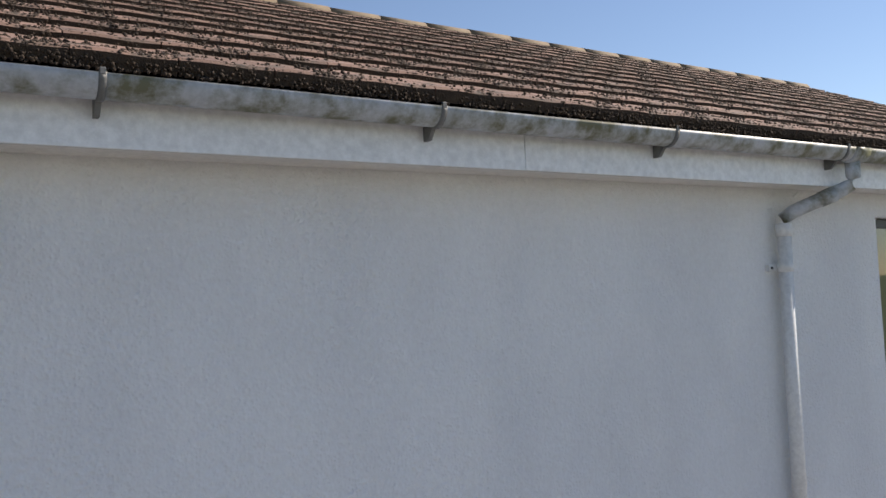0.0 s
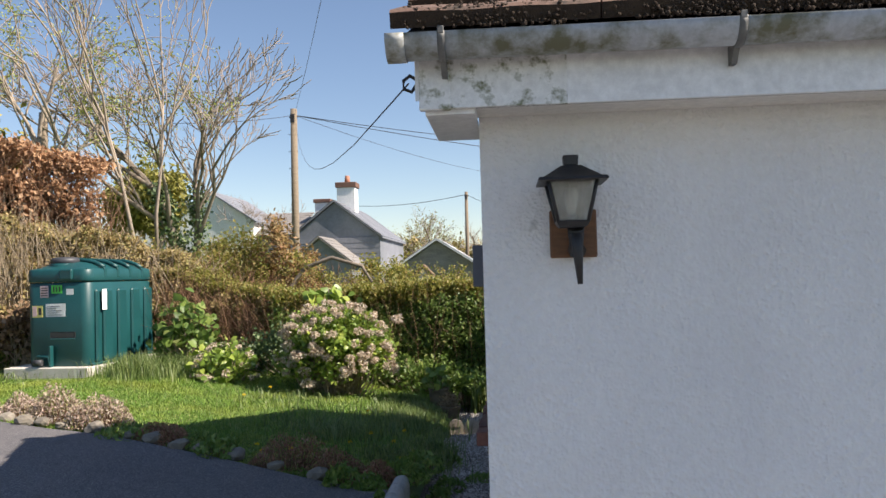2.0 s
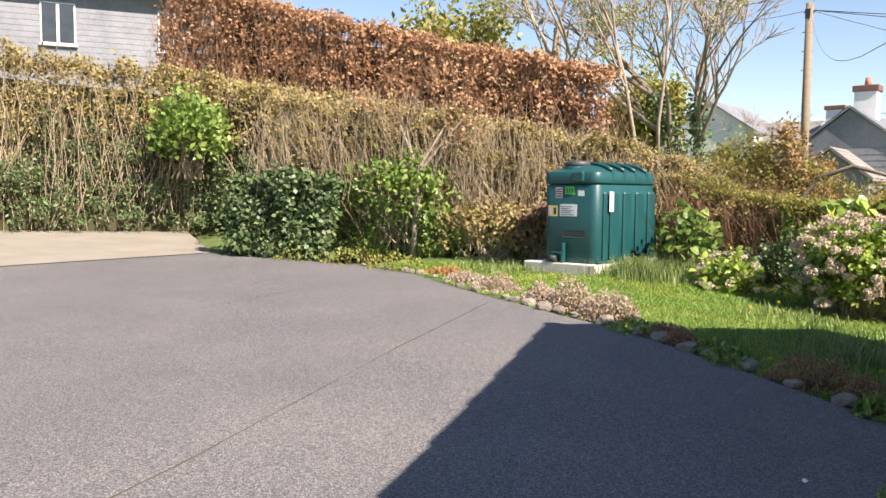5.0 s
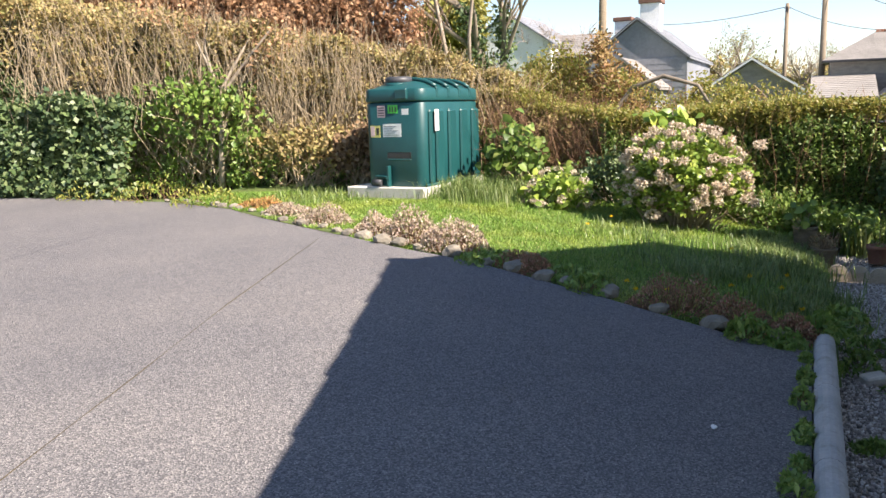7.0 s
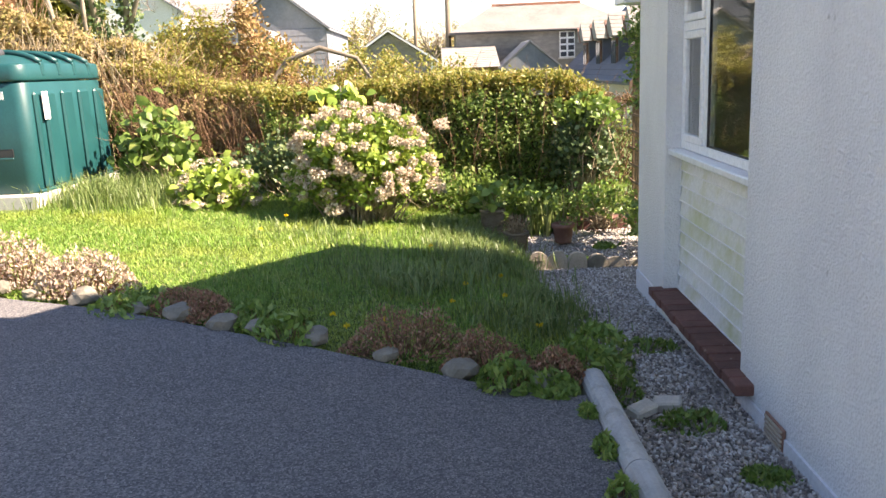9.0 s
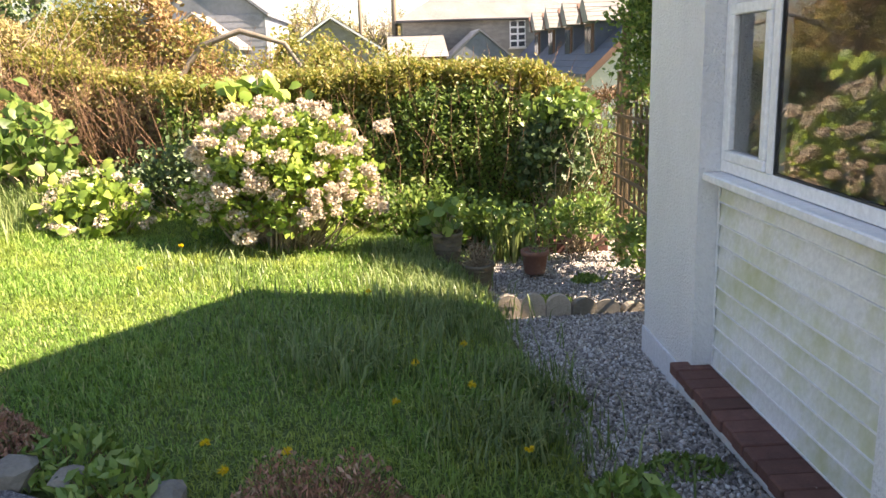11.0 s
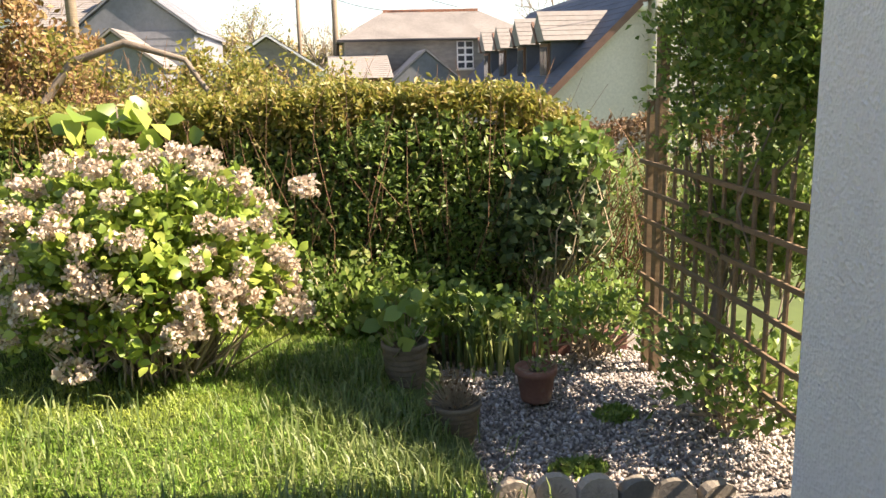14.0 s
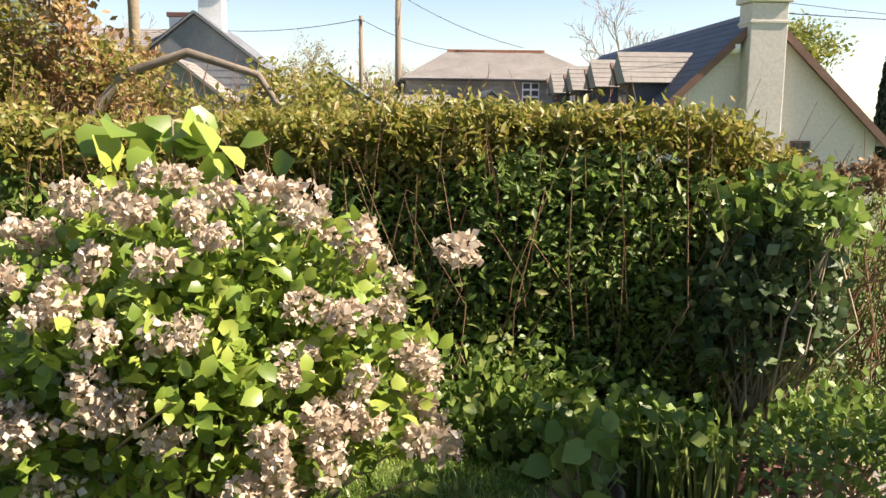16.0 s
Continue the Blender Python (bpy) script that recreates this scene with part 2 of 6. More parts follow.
L_hedge = leafy("privet_leaf", [(0, (0.085, 0.145, 0.035)), (0.5, (0.175, 0.28, 0.062)), (0.85, (0.28, 0.38, 0.09)), (1, (0.36, 0.35, 0.13))], 0.45)
L_hedgetop = leafy("young_hedge_leaf", [(0, (0.167, 0.185, 0.034)), (0.6, (0.302, 0.298, 0.061)), (1, (0.393, 0.284, 0.095))], 0.45)
L_hyd = leafy("hydrangea_leaf", [(0, (0.124, 0.202, 0.033)), (0.6, (0.247, 0.361, 0.058)), (1, (0.424, 0.491, 0.100))], 0.4, 0.35)
L_petal = leafy("dried_petal", [(0, (0.45, 0.34, 0.24)), (0.5, (0.66, 0.54, 0.42)), (1, (0.80, 0.71, 0.59))], 0.8, 0.3)
L_dry = leafy("dry_hedge_leaf", [(0, (0.235, 0.168, 0.067)), (0.5, (0.403, 0.302, 0.126)), (0.8, (0.269, 0.269, 0.084)), (1, (0.571, 0.420, 0.202))], 0.7, 0.25)
L_beech = leafy("copper_beech_leaf", [(0, (0.25, 0.13, 0.07)), (0.5, (0.44, 0.25, 0.13)), (1, (0.60, 0.38, 0.22))], 0.75, 0.3)
L_ivy = leafy("ivy_leaf", [(0, (0.043, 0.080, 0.031)), (0.6, (0.107, 0.168, 0.058)), (1, (0.214, 0.265, 0.112))], 0.5, 0.2)
L_spring = leafy("spring_leaf", [(0, (0.148, 0.188, 0.033)), (0.5, (0.259, 0.287, 0.052)), (1, (0.408, 0.376, 0.098))], 0.5, 0.35)
L_olive = leafy("olive_tree_leaf", [(0, (0.140, 0.140, 0.028)), (0.5, (0.266, 0.252, 0.049)), (1, (0.378, 0.336, 0.084))], 0.55, 0.3)
L_grass = leafy("grass_blade", [(0, (0.097, 0.202, 0.029)), (0.5, (0.194, 0.342, 0.050)), (0.9, (0.299, 0.450, 0.083)), (1, (0.538, 0.482, 0.216))], 0.5, 0.35, [(0, (0.210, 0.279, 0.043)), (1, (0.418, 0.498, 0.100))], 0.9)
L_tall = leafy("long_grass_blade", [(0, (0.097, 0.158, 0.041)), (0.6, (0.194, 0.269, 0.076)), (1, (0.310, 0.348, 0.133))], 0.45, 0.3)
L_heath = leafy("heather_sprig", [(0, (0.345, 0.230, 0.172)), (0.4, (0.552, 0.425, 0.356)), (0.75, (0.253, 0.230, 0.081)), (1, (0.690, 0.575, 0.506))], 0.8, 0.2)
L_rust = leafy("rusty_heather_sprig", [(0, (0.280, 0.121, 0.081)), (0.5, (0.448, 0.230, 0.149)), (0.8, (0.168, 0.162, 0.054)), (1, (0.588, 0.351, 0.257))], 0.8, 0.2)
L_yellow = leafy("dandelion_petal", [(0, (0.75, 0.50, 0.01)), (1, (0.85, 0.62, 0.02))], 0.6, 0.2)
L_weed = leafy("weed_leaf", [(0, (0.108, 0.192, 0.036)), (0.6, (0.199, 0.310, 0.063)), (1, (0.325, 0.397, 0.106))], 0.45, 0.3)
L_birch = leafy("birch_spring_leaf", [(0, (0.22, 0.27, 0.05)), (1, (0.40, 0.42, 0.12))], 0.5, 0.4)
L_conifer = leafy("dark_conifer_spray", [(0, (0.012, 0.025, 0.012)), (1, (0.035, 0.06, 0.025))], 0.7, 0.1)
L_brownleaf = leafy("withered_leaf", [(0, (0.12, 0.07, 0.035)), (0.6, (0.24, 0.15, 0.08)), (1, (0.36, 0.25, 0.15))], 0.8, 0.2)
L_gravel = leafy("gravel_stone", [(0, (0.161, 0.138, 0.127)), (0.4, (0.345, 0.299, 0.265)), (0.8, (0.529, 0.483, 0.437)), (1, (0.713, 0.690, 0.655))], 0.85, 0.0)


# ---- mesh helpers ----
def fast_mesh(name, verts, faces, mat, smooth=False):
    """verts (N,3), faces (M,k) arrays."""
    me = bpy.data.meshes.new(name)
    verts, faces = np.asarray(verts, dtype=np.float32), np.asarray(faces, dtype=np.int32)
    k = faces.shape[1]
    me.vertices.add(len(verts))
    me.vertices.foreach_set("co", verts.ravel())
    me.loops.add(faces.size)
    me.loops.foreach_set("vertex_index", faces.ravel())
    me.polygons.add(len(faces))
    me.polygons.foreach_set("loop_start", np.arange(0, faces.size, k, dtype=np.int32))
    if smooth:
        me.polygons.foreach_set("use_smooth", np.ones(len(faces), dtype=bool))
    me.materials.append(mat)
    me.update(calc_edges=True)
    return me


def part(name, bm, material, parent, label=""):
    me = bpy.data.meshes.new(name)
    bm.to_mesh(me)
    bm.free()
    me.materials.append(material)
    ob = new(name, me)
    ob.parent = parent
    if label:
        ob["label"] = label
    return ob


def mesh_part(name, me, parent, label=""):
    ob = new(name, me)
    ob.parent = parent
    if label:
        ob["label"] = label
    return ob


def thing(name, label, category, group="", kind="", m=None):
    ob = new(name)
    ob.empty_display_size = 0.1
    if m is not None:
        ob.matrix_world = m
    return tagged(ob, label, category, group, kind)


def box(bm, x0, x1, y0, y1, z0, z1, bevel=0.0, m=None):
    r = bmesh.ops.create_cube(bm, size=1.0)
    vs = r["verts"]
    for v in vs:
        v.co = Vector((x0 + (v.co.x + 0.5) * (x1 - x0), y0 + (v.co.y + 0.5) * (y1 - y0), z0 + (v.co.z + 0.5) * (z1 - z0)))
    if bevel:
        es = list({e for v in vs for e in v.link_edges})
        r = bmesh.ops.bevel(bm, geom=es, offset=bevel, segments=1, affect="EDGES")
        vs = r["verts"]
    if m is not None:
        bmesh.ops.transform(bm, matrix=m, verts=list(vs))
    return vs


def boxbm(*a, **k):
    bm = bmesh.new()
    box(bm, *a, **k)
    return bm


def tube(bm, pts, radii, sides=8, cap=True):
    """A tapering tube along pts."""
    rings = []
    for i, p in enumerate(pts):
        p = Vector(p)
        d = (Vector(pts[min(i + 1, len(pts) - 1)]) - Vector(pts[max(i - 1, 0)])).normalized()
        a = d.orthogonal().normalized() if abs(d.z) > 0.95 else d.cross(Vector((0, 0, 1))).normalized()
        b = d.cross(a)
        r = radii[i] if hasattr(radii, "__len__") else radii
        rings.append([bm.verts.new(p + r * (math.cos(2 * math.pi * k / sides) * a + math.sin(2 * math.pi * k / sides) * b)) for k in range(sides)])
    for r0, r1 in zip(rings, rings[1:]):
        for k in range(sides):
            bm.faces.new((r0[k], r0[(k + 1) % sides], r1[(k + 1) % sides], r1[k])).smooth = True
    if cap:
        bm.faces.new(rings[0][::-1])
        bm.faces.new(rings[-1])
    return bm


def tubebm(pts, radii, sides=8, cap=True):
    return tube(bmesh.new(), pts, radii, sides, cap)


def lathe(profile, sides=24):
    bm = bmesh.new()
    rings = [[bm.verts.new((r * math.cos(2 * math.pi * k / sides), r * math.sin(2 * math.pi * k / sides), z)) for k in range(sides)] for r, z in profile]
    for r0, r1 in zip(rings, rings[1:]):
        for k in range(sides):
            bm.faces.new((r0[k], r0[(k + 1) % sides], r1[(k + 1) % sides], r1[k])).smooth = True
    bm.faces.new(rings[0][::-1])
    bm.faces.new(rings[-1])
    return bm


def prism(outline, y0, y1):
    """An outline in x, z pulled along y."""
    bm = bmesh.new()
    a = [bm.verts.new((x, y0, z)) for x, z in outline]
    b = [bm.verts.new((x, y1, z)) for x, z in outline]
    n = len(outline)
    bm.faces.new(a)
    bm.faces.new(b[::-1])
    for i in range(n):
        bm.faces.new((a[i], b[i], b[(i + 1) % n], a[(i + 1) % n]))
    bmesh.ops.recalc_face_normals(bm, faces=bm.faces)
    return bm


RNG = np.random.default_rng(7)


def unit(v):
    return v / np.maximum(np.linalg.norm(v, axis=1, keepdims=True), 1e-9)


def leaves(name, centres, sizes, mat, aim=None, spread=0.8, width=0.5, fold=0.25, droop=0.0, rich=False, lit=(0.35, -0.35, 0.7)):
    """Folded leaf blades, four corners each (seven when rich), at centres; aim: their mean direction."""
    n = len(centres)
    d = RNG.normal(size=(n, 3))
    d = unit(d) * spread + (0 if aim is None else np.asarray(aim))
    d[:, 2] -= droop
    d = unit(d)
    s = unit(np.cross(d, RNG.normal(size=(n, 3)) * 0.75 + np.array(lit)))
    u = np.cross(s, d)
    L = np.asarray(sizes).reshape(-1, 1) * np.ones((n, 1))
    c = np.asarray(centres)
    w = L * width * 0.5
    if not rich:
        v = np.stack([c - d * L * 0.5, c - s * w + u * L * fold * 0.4, c + d * L * 0.5, c + s * w + u * L * fold * 0.4], axis=1)
        f = np.arange(n * 4).reshape(n, 4)
        f = np.concatenate([f[:, [0, 1, 2]], f[:, [0, 2, 3]]])
        return fast_mesh(name, v.reshape(-1, 3), f, mat)
    tip = c + d * L * 0.5 - u * L * 0.18
    v = np.stack([c - d * L * 0.5, c - d * L * 0.2 - s * w * 0.9 + u * L * fold * 0.4, c + d * L * 0.15 - s * w + u * L * fold * 0.3, tip,
                  c + d * L * 0.15 + s * w + u * L * fold * 0.3, c - d * L * 0.2 + s * w * 0.9 + u * L * fold * 0.4, c + d * L * 0.1], axis=1)
    b = np.arange(n)[:, None] * 7
    f = np.concatenate([b + np.array(t)[None] for t in ((0, 1, 6), (1, 2, 6), (2, 3, 6), (3, 4, 6), (4, 5, 6), (5, 0, 6))])
    return fast_mesh(name, v.reshape(-1, 3), f, mat)


def blades(name, roots, heights, mat, lean=0.35, width=0.006):
    """Grass blades, each two bent segments."""
    n = len(roots)
    h = np.asarray(heights).reshape(-1, 1) * np.ones((n, 1))
    a = RNG.uniform(0, 2 * np.pi, n)
    out = np.stack([np.cos(a), np.sin(a), np.zeros(n)], 1)
    side = np.stack([-np.sin(a), np.cos(a), np.zeros(n)], 1)
    k = RNG.uniform(0.2, 1.0, (n, 1)) * lean
    up = np.array([0, 0, 1.0])
    w = width * RNG.uniform(0.6, 1.3, (n, 1))
    r = np.asarray(roots)
    mid = r + up * h * 0.6 + out * h * k * 0.35
    tip = r + up * h * (1 - 0.35 * k) + out * h * k
    v = np.stack([r - side * w, r + side * w, mid + side * w * 0.8, mid - side * w * 0.8, tip], 1)
    b = np.arange(n)[:, None] * 5
    f = np.concatenate([b + np.array(t)[None] for t in ((0, 1, 2), (0, 2, 3), (3, 2, 4))])
    return fast_mesh(name, v.reshape(-1, 3), f, mat)


def sticks(name, a, b, r0, r1, mat, kink=0.1):
    """Thin three-sided stems from a to b with a kink midway."""
    a, b = np.asarray(a, float), np.asarray(b, float)
    n = len(a)
    d = b - a
    L = np.linalg.norm(d, axis=1, keepdims=True)
    m = (a + b) / 2 + RNG.normal(size=(n, 3)) * L * kink * 0.5
    s = unit(np.cross(d, RNG.normal(size=(n, 3))))
    t = unit(np.cross(d, s))
    r0, r1 = np.asarray(r0).reshape(-1, 1) * np.ones((n, 1)), np.asarray(r1).reshape(-1, 1) * np.ones((n, 1))
    rows = []
    for p, r in ((a, r0), (m, (r0 + r1) / 2), (b, r1)):
        for k in range(3):
            g = 2 * math.pi * k / 3
            rows.append(p + r * (math.cos(g) * s + math.sin(g) * t))
    v = np.stack(rows, 1)
    base = np.arange(n)[:, None] * 9
    f = np.concatenate([base + np.array((3 * l + k, 3 * l + (k + 1) % 3, 3 * l + 3 + (k + 1) % 3, 3 * l + 3 + k))[None] for l in (0, 1) for k in range(3)])
    return fast_mesh(name, v.reshape(-1, 3), f, mat)


# ---- the lie of the land ----
def smooth(t):
    t = np.clip(t, 0, 1)
    return t * t * (3 - 2 * t)


def asphalt_z(x, y):
    return -0.21 + 0.21 * smooth((-0.7 - x) / 3.3) + 0.045 * np.clip(-13.5 - x, 0, 12)


def gravel_z(x, y):
    return -0.46 - 0.02 * np.clip(y - 2, 0, 4) - 0.04 * np.clip(y - 6, 0, 3) + 0 * x


def lawn_z(x, y):
    u = np.clip((-0.62 - x) / 4.4, 0, 1) ** 0.7
    low = -0.40 - 0.035 * np.clip(y - 4, 0, 4)
    high = 0.0 + 0.03 * np.clip(y - 7, 0, 3)
    return low + (high - low) * u


EDGE = [(-13.2, 7.0), (-10.7, 6.95), (-9.0, 6.85), (-7.6, 6.4), (-6.6, 5.75), (-5.2, 4.95), (-3.95, 4.25), (-3.1, 3.95), (-2.6, 3.74), (-2.0, 3.5), (-1.5, 3.25), (-1.0, 2.98), (-0.78, 2.95)]


def edge_y(x):
    return np.interp(x, [p[0] for p in EDGE], [p[1] for p in EDGE])


def sheet(name, xs, ylo, yhi, rows, zf, mat, lift=0.0, label="", category="", kind="structure"):
    """A ground sheet between two lines y = ylo(x) and y = yhi(x)."""
    xs = np.asarray(xs, float)
    v = np.array([(x, ylo(x) + (yhi(x) - ylo(x)) * j / rows) for x in xs for j in range(rows + 1)])
    z = zf(v[:, 0], v[:, 1]) + lift
    nr = rows + 1
    f = np.array([(i * nr + j, (i + 1) * nr + j, (i + 1) * nr + j + 1, i * nr + j + 1) for i in range(len(xs) - 1) for j in range(rows)])
    return tagged(new(name, fast_mesh(name, np.column_stack([v, z]), f, mat, True)), label, category, "", kind)


def terrain_z(x, y):
    near = np.minimum(asphalt_z(x, y), lawn_z(x, y)) - 0.12
    near = np.where((x > -0.8) & (y > -0.5), np.minimum(near, gravel_z(x, y) - 0.08), near)
    bank = 0.16 * np.clip(-6.0 - x, 0, 16) * smooth((y - 9.0) / 4)
    return near + bank - 0.5 * smooth((y - 11) / 6) * smooth((x + 9) / 6)


gx = np.concatenate([np.linspace(-420, -40, 12), np.arange(-38, 16, 0.75), np.linspace(17, 420, 12)])
gy = np.concatenate([np.linspace(-300, -20, 8), np.arange(-18, 30, 0.75), np.linspace(31, 500, 14)])
GX, GY = np.meshgrid(gx, gy, indexing="ij")
ny = len(gy)
tagged(new("ground", fast_mesh("ground", np.column_stack([GX.ravel(), GY.ravel(), terrain_z(GX.ravel(), GY.ravel())]),
       np.array([(i * ny + j, (i + 1) * ny + j, (i + 1) * ny + j + 1, i * ny + j + 1) for i in range(len(gx) - 1) for j in range(ny - 1)]), M_field, True)),
       "rough green ground running out to the horizon", "ground", "", "structure")
sheet("driveway", np.linspace(-13.2, -0.78, 70), lambda x: -14.0, edge_y, 60, asphalt_z, M_asphalt, 0.0, "grey worn asphalt driveway with a faint seam", "driveway")
sheet("driveway_2", np.linspace(-0.78, 14, 40), lambda x: -14.0, lambda x: -0.02 if x > 0 else -0.25, 30, asphalt_z, M_asphalt, 0.0, "grey worn asphalt in front of the white wall", "driveway")
sheet("lane", np.linspace(-30, -13.15, 40), lambda x: -14.0, lambda x: 7.0 + 0.55 * (-13.15 - x), 30, asphalt_z, M_lane, 0.012, "pale dusty lane beyond the driveway", "lane")
sheet("lawn", np.linspace(-9.0, -0.62, 60), lambda x: edge_y(x) - 0.02, lambda x: 9.2 + 0.0 * x, 40, lawn_z, M_turf, 0.0, "uneven green lawn with long tufts", "lawn")
sheet("gravel_path", np.linspace(-0.72, 0.9, 12), lambda x: -0.25, lambda x: 6.62, 50, gravel_z, M_gravelbed, 0.0, "pale gravel strip along the house wall", "gravel")
sheet("gravel_patio", np.linspace(-1.1, 1.6, 16), lambda x: 6.6, lambda x: 9.3, 24, gravel_z, M_gravelbed, -0.02, "gravel patch with potted plants", "gravel")
bm = tubebm([(x, y, float(asphalt_z(x, y)) - 0.002) for x, y in ((-3.05, -3.0), (-3.06, -1.0), (-3.26, -0.33), (-3.68, 0.82), (-4.18, 2.1), (-5.1, 4.6))], 0.006, 4)
part("seam", bm, M_soil, bpy.data.objects["driveway"], "dark seam in the asphalt")

# ---- the white bungalow ----
MB = pose(0, 0, 0, 0, 0, -1.43)
RIDGE_Y, RIDGE_Z, EAVE_Y, EAVE_Z = 3.2, 3.57, -0.36, 1.955
bm = boxbm(0.0, 5.2, 0, 0.3, -0.8, 1.82)
box(bm, 5.2, 5.98, 0, 0.3, -0.8, 0.6)
box(bm, 5.2, 5.98, 0, 0.3, 1.62, 1.82)
box(bm, 5.98, 9.0, 0, 0.3, -0.8, 1.82)
wall_a = part("wall_south", bm, M_wall, None)
tagged(wall_a, "white stippled render wall under the eaves", "wall", "", "structure")
S_PIERS = [(0.003, 0.82), (1.89, 3.42), (4.98, 5.78)]
bm = bmesh.new()
for a, b in S_PIERS:
    box(bm, 0, 0.3, max(a, 0.302), b, -0.8, 1.8)
box(bm, 0, 0.3, 0.82, 1.89, -0.8, 0.605)
box(bm, 0, 0.3, 0.82, 1.89, 1.7, 1.8)
box(bm, 0, 0.3, 3.42, 4.98, -0.8, -0.36)
box(bm, 0, 0.3, 3.42, 4.98, 1.7, 1.8)
a, b, c, d = [bm.verts.new(p) for p in ((0, 0.0, 1.8), (0, 5.78, 1.8), (0, RIDGE_Y + 0.05, RIDGE_Z - 0.22), (0, 0.0, 1.82))]
e, f, g, h = [bm.verts.new(p) for p in ((0.3, 0.0, 1.8), (0.3, 5.78, 1.8), (0.3, RIDGE_Y + 0.05, RIDGE_Z - 0.22), (0.3, 0.0, 1.82))]
for q in ((a, d, c, b), (e, f, g, h), (a, b, f, e), (b, c, g, f), (c, d, h, g), (d, a, e, h)):
    bm.faces.new(q)
bmesh.ops.recalc_face_normals(bm, faces=bm.faces)
bmesh.ops.transform(bm, matrix=MB, verts=bm.verts)
wall_b = part("wall_west", bm, M_wall, None)
tagged(wall_b, "white stippled render gable wall with two recesses", "wall", "", "structure")
bm = boxbm(-0.012, 0.0, 0.01, 3.41, -0.8, -0.40)
box(bm, -0.012, 0.0, 5.16, 5.785, -0.8, -0.37)
bmesh.ops.transform(bm, matrix=MB, verts=bm.verts)
tagged(part("plinth", bm, M_plinth, None), "blue-grey painted plinth at the wall's foot", "plinth", "", "structure")
bm = boxbm(0.6, 9.0, 5.48, 5.78, -0.8, 1.82)
tagged(part("wall_north", bm, M_wall, None), "white rendered back wall", "wall", "", "structure")
bm = boxbm(8.7, 9.0, 0.3, 5.48, -0.8, 1.82)
tagged(part("wall_east", bm, M_wall, None), "white rendered far wall", "wall", "", "structure")
bm = boxbm(0.62, 8.7, 0.3, 5.48, -0.5, -0.45)
tagged(part("floor_inside", bm, M_floorin, None), "brown carpeted floor indoors", "floor", "", "structure")
bm = boxbm(0.4, 8.7, 0.3, 5.48, 1.75, 1.79)
tagged(part("ceiling", bm, M_white, None), "plain white ceiling indoors", "ceiling", "", "structure")

# roof: boarding, soffit, fascia, then courses of tiles
XL = -0.21


def roof_left(y):
    return XL + 0.03 * y


bm = bmesh.new()
pts = [(EAVE_Y + 0.1, EAVE_Z + 0.02), (RIDGE_Y, RIDGE_Z - 0.03), (6.15, 1.93)]
lo = [bm.verts.new((roof_left(y) + 0.02, y, z - 0.06)) for y, z in pts]
hi = [bm.verts.new((roof_left(y) + 0.02, y, z)) for y, z in pts]
lo2 = [bm.verts.new((9.2, y, z - 0.06)) for y, z in pts]
hi2 = [bm.verts.new((9.2, y, z)) for y, z in pts]
for i in (0, 1):
    bm.faces.new((hi[i], hi2[i], hi2[i + 1], hi[i + 1]))
    bm.faces.new((lo[i], lo[i + 1], lo2[i + 1], lo2[i]))
    bm.faces.new((lo[i], hi[i], hi[i + 1], lo[i + 1]))
    bm.faces.new((lo2[i], lo2[i + 1], hi2[i + 1], hi2[i]))
bm.faces.new((lo[0], lo2[0], hi2[0], hi[0]))
bm.faces.new((lo[2], hi[2], hi2[2], lo2[2]))
bmesh.ops.recalc_face_normals(bm, faces=bm.faces)
roof = part("roof", bm, M_darkslate, None)
tagged(roof, "mossy brown concrete tile roof over the white bungalow", "roof", "", "structure")
# soffit and fascia along the front
bm = boxbm(-0.145, 9.1, -0.205, -0.002, 1.765, 1.78)
tagged(part("soffit", bm, M_soffit, None), "pale soffit board with a vent strip", "soffit", "", "structure")
bm = boxbm(0.0, 9.1, -0.200, -0.188, 1.758, 1.764)
part("vent_strip", bm, M_ink, bpy.data.objects["soffit"], "dark vent strip")
bm = boxbm(0.27, 2.345, -0.225, -0.207, 1.755, 1.935)
box(bm, 2.348, 9.1, -0.225, -0.207, 1.755, 1.935, 0.002)
tagged(part("fascia", bm, M_upvc, None), "white fascia board, green with algae at its end", "fascia", "", "structure")
bm = boxbm(-0.17, -0.075, -0.23, -0.206, 1.750, 1.94, 0.003)
part("stained_end", boxbm(-0.165, 0.2695, -0.225, -0.207, 1.755, 1.935), M_algae, bpy.data.objects["fascia"], "fascia end green with algae")
part("corner_cover", bm, M_algae, bpy.data.objects["fascia"], "algae-stained corner trim")
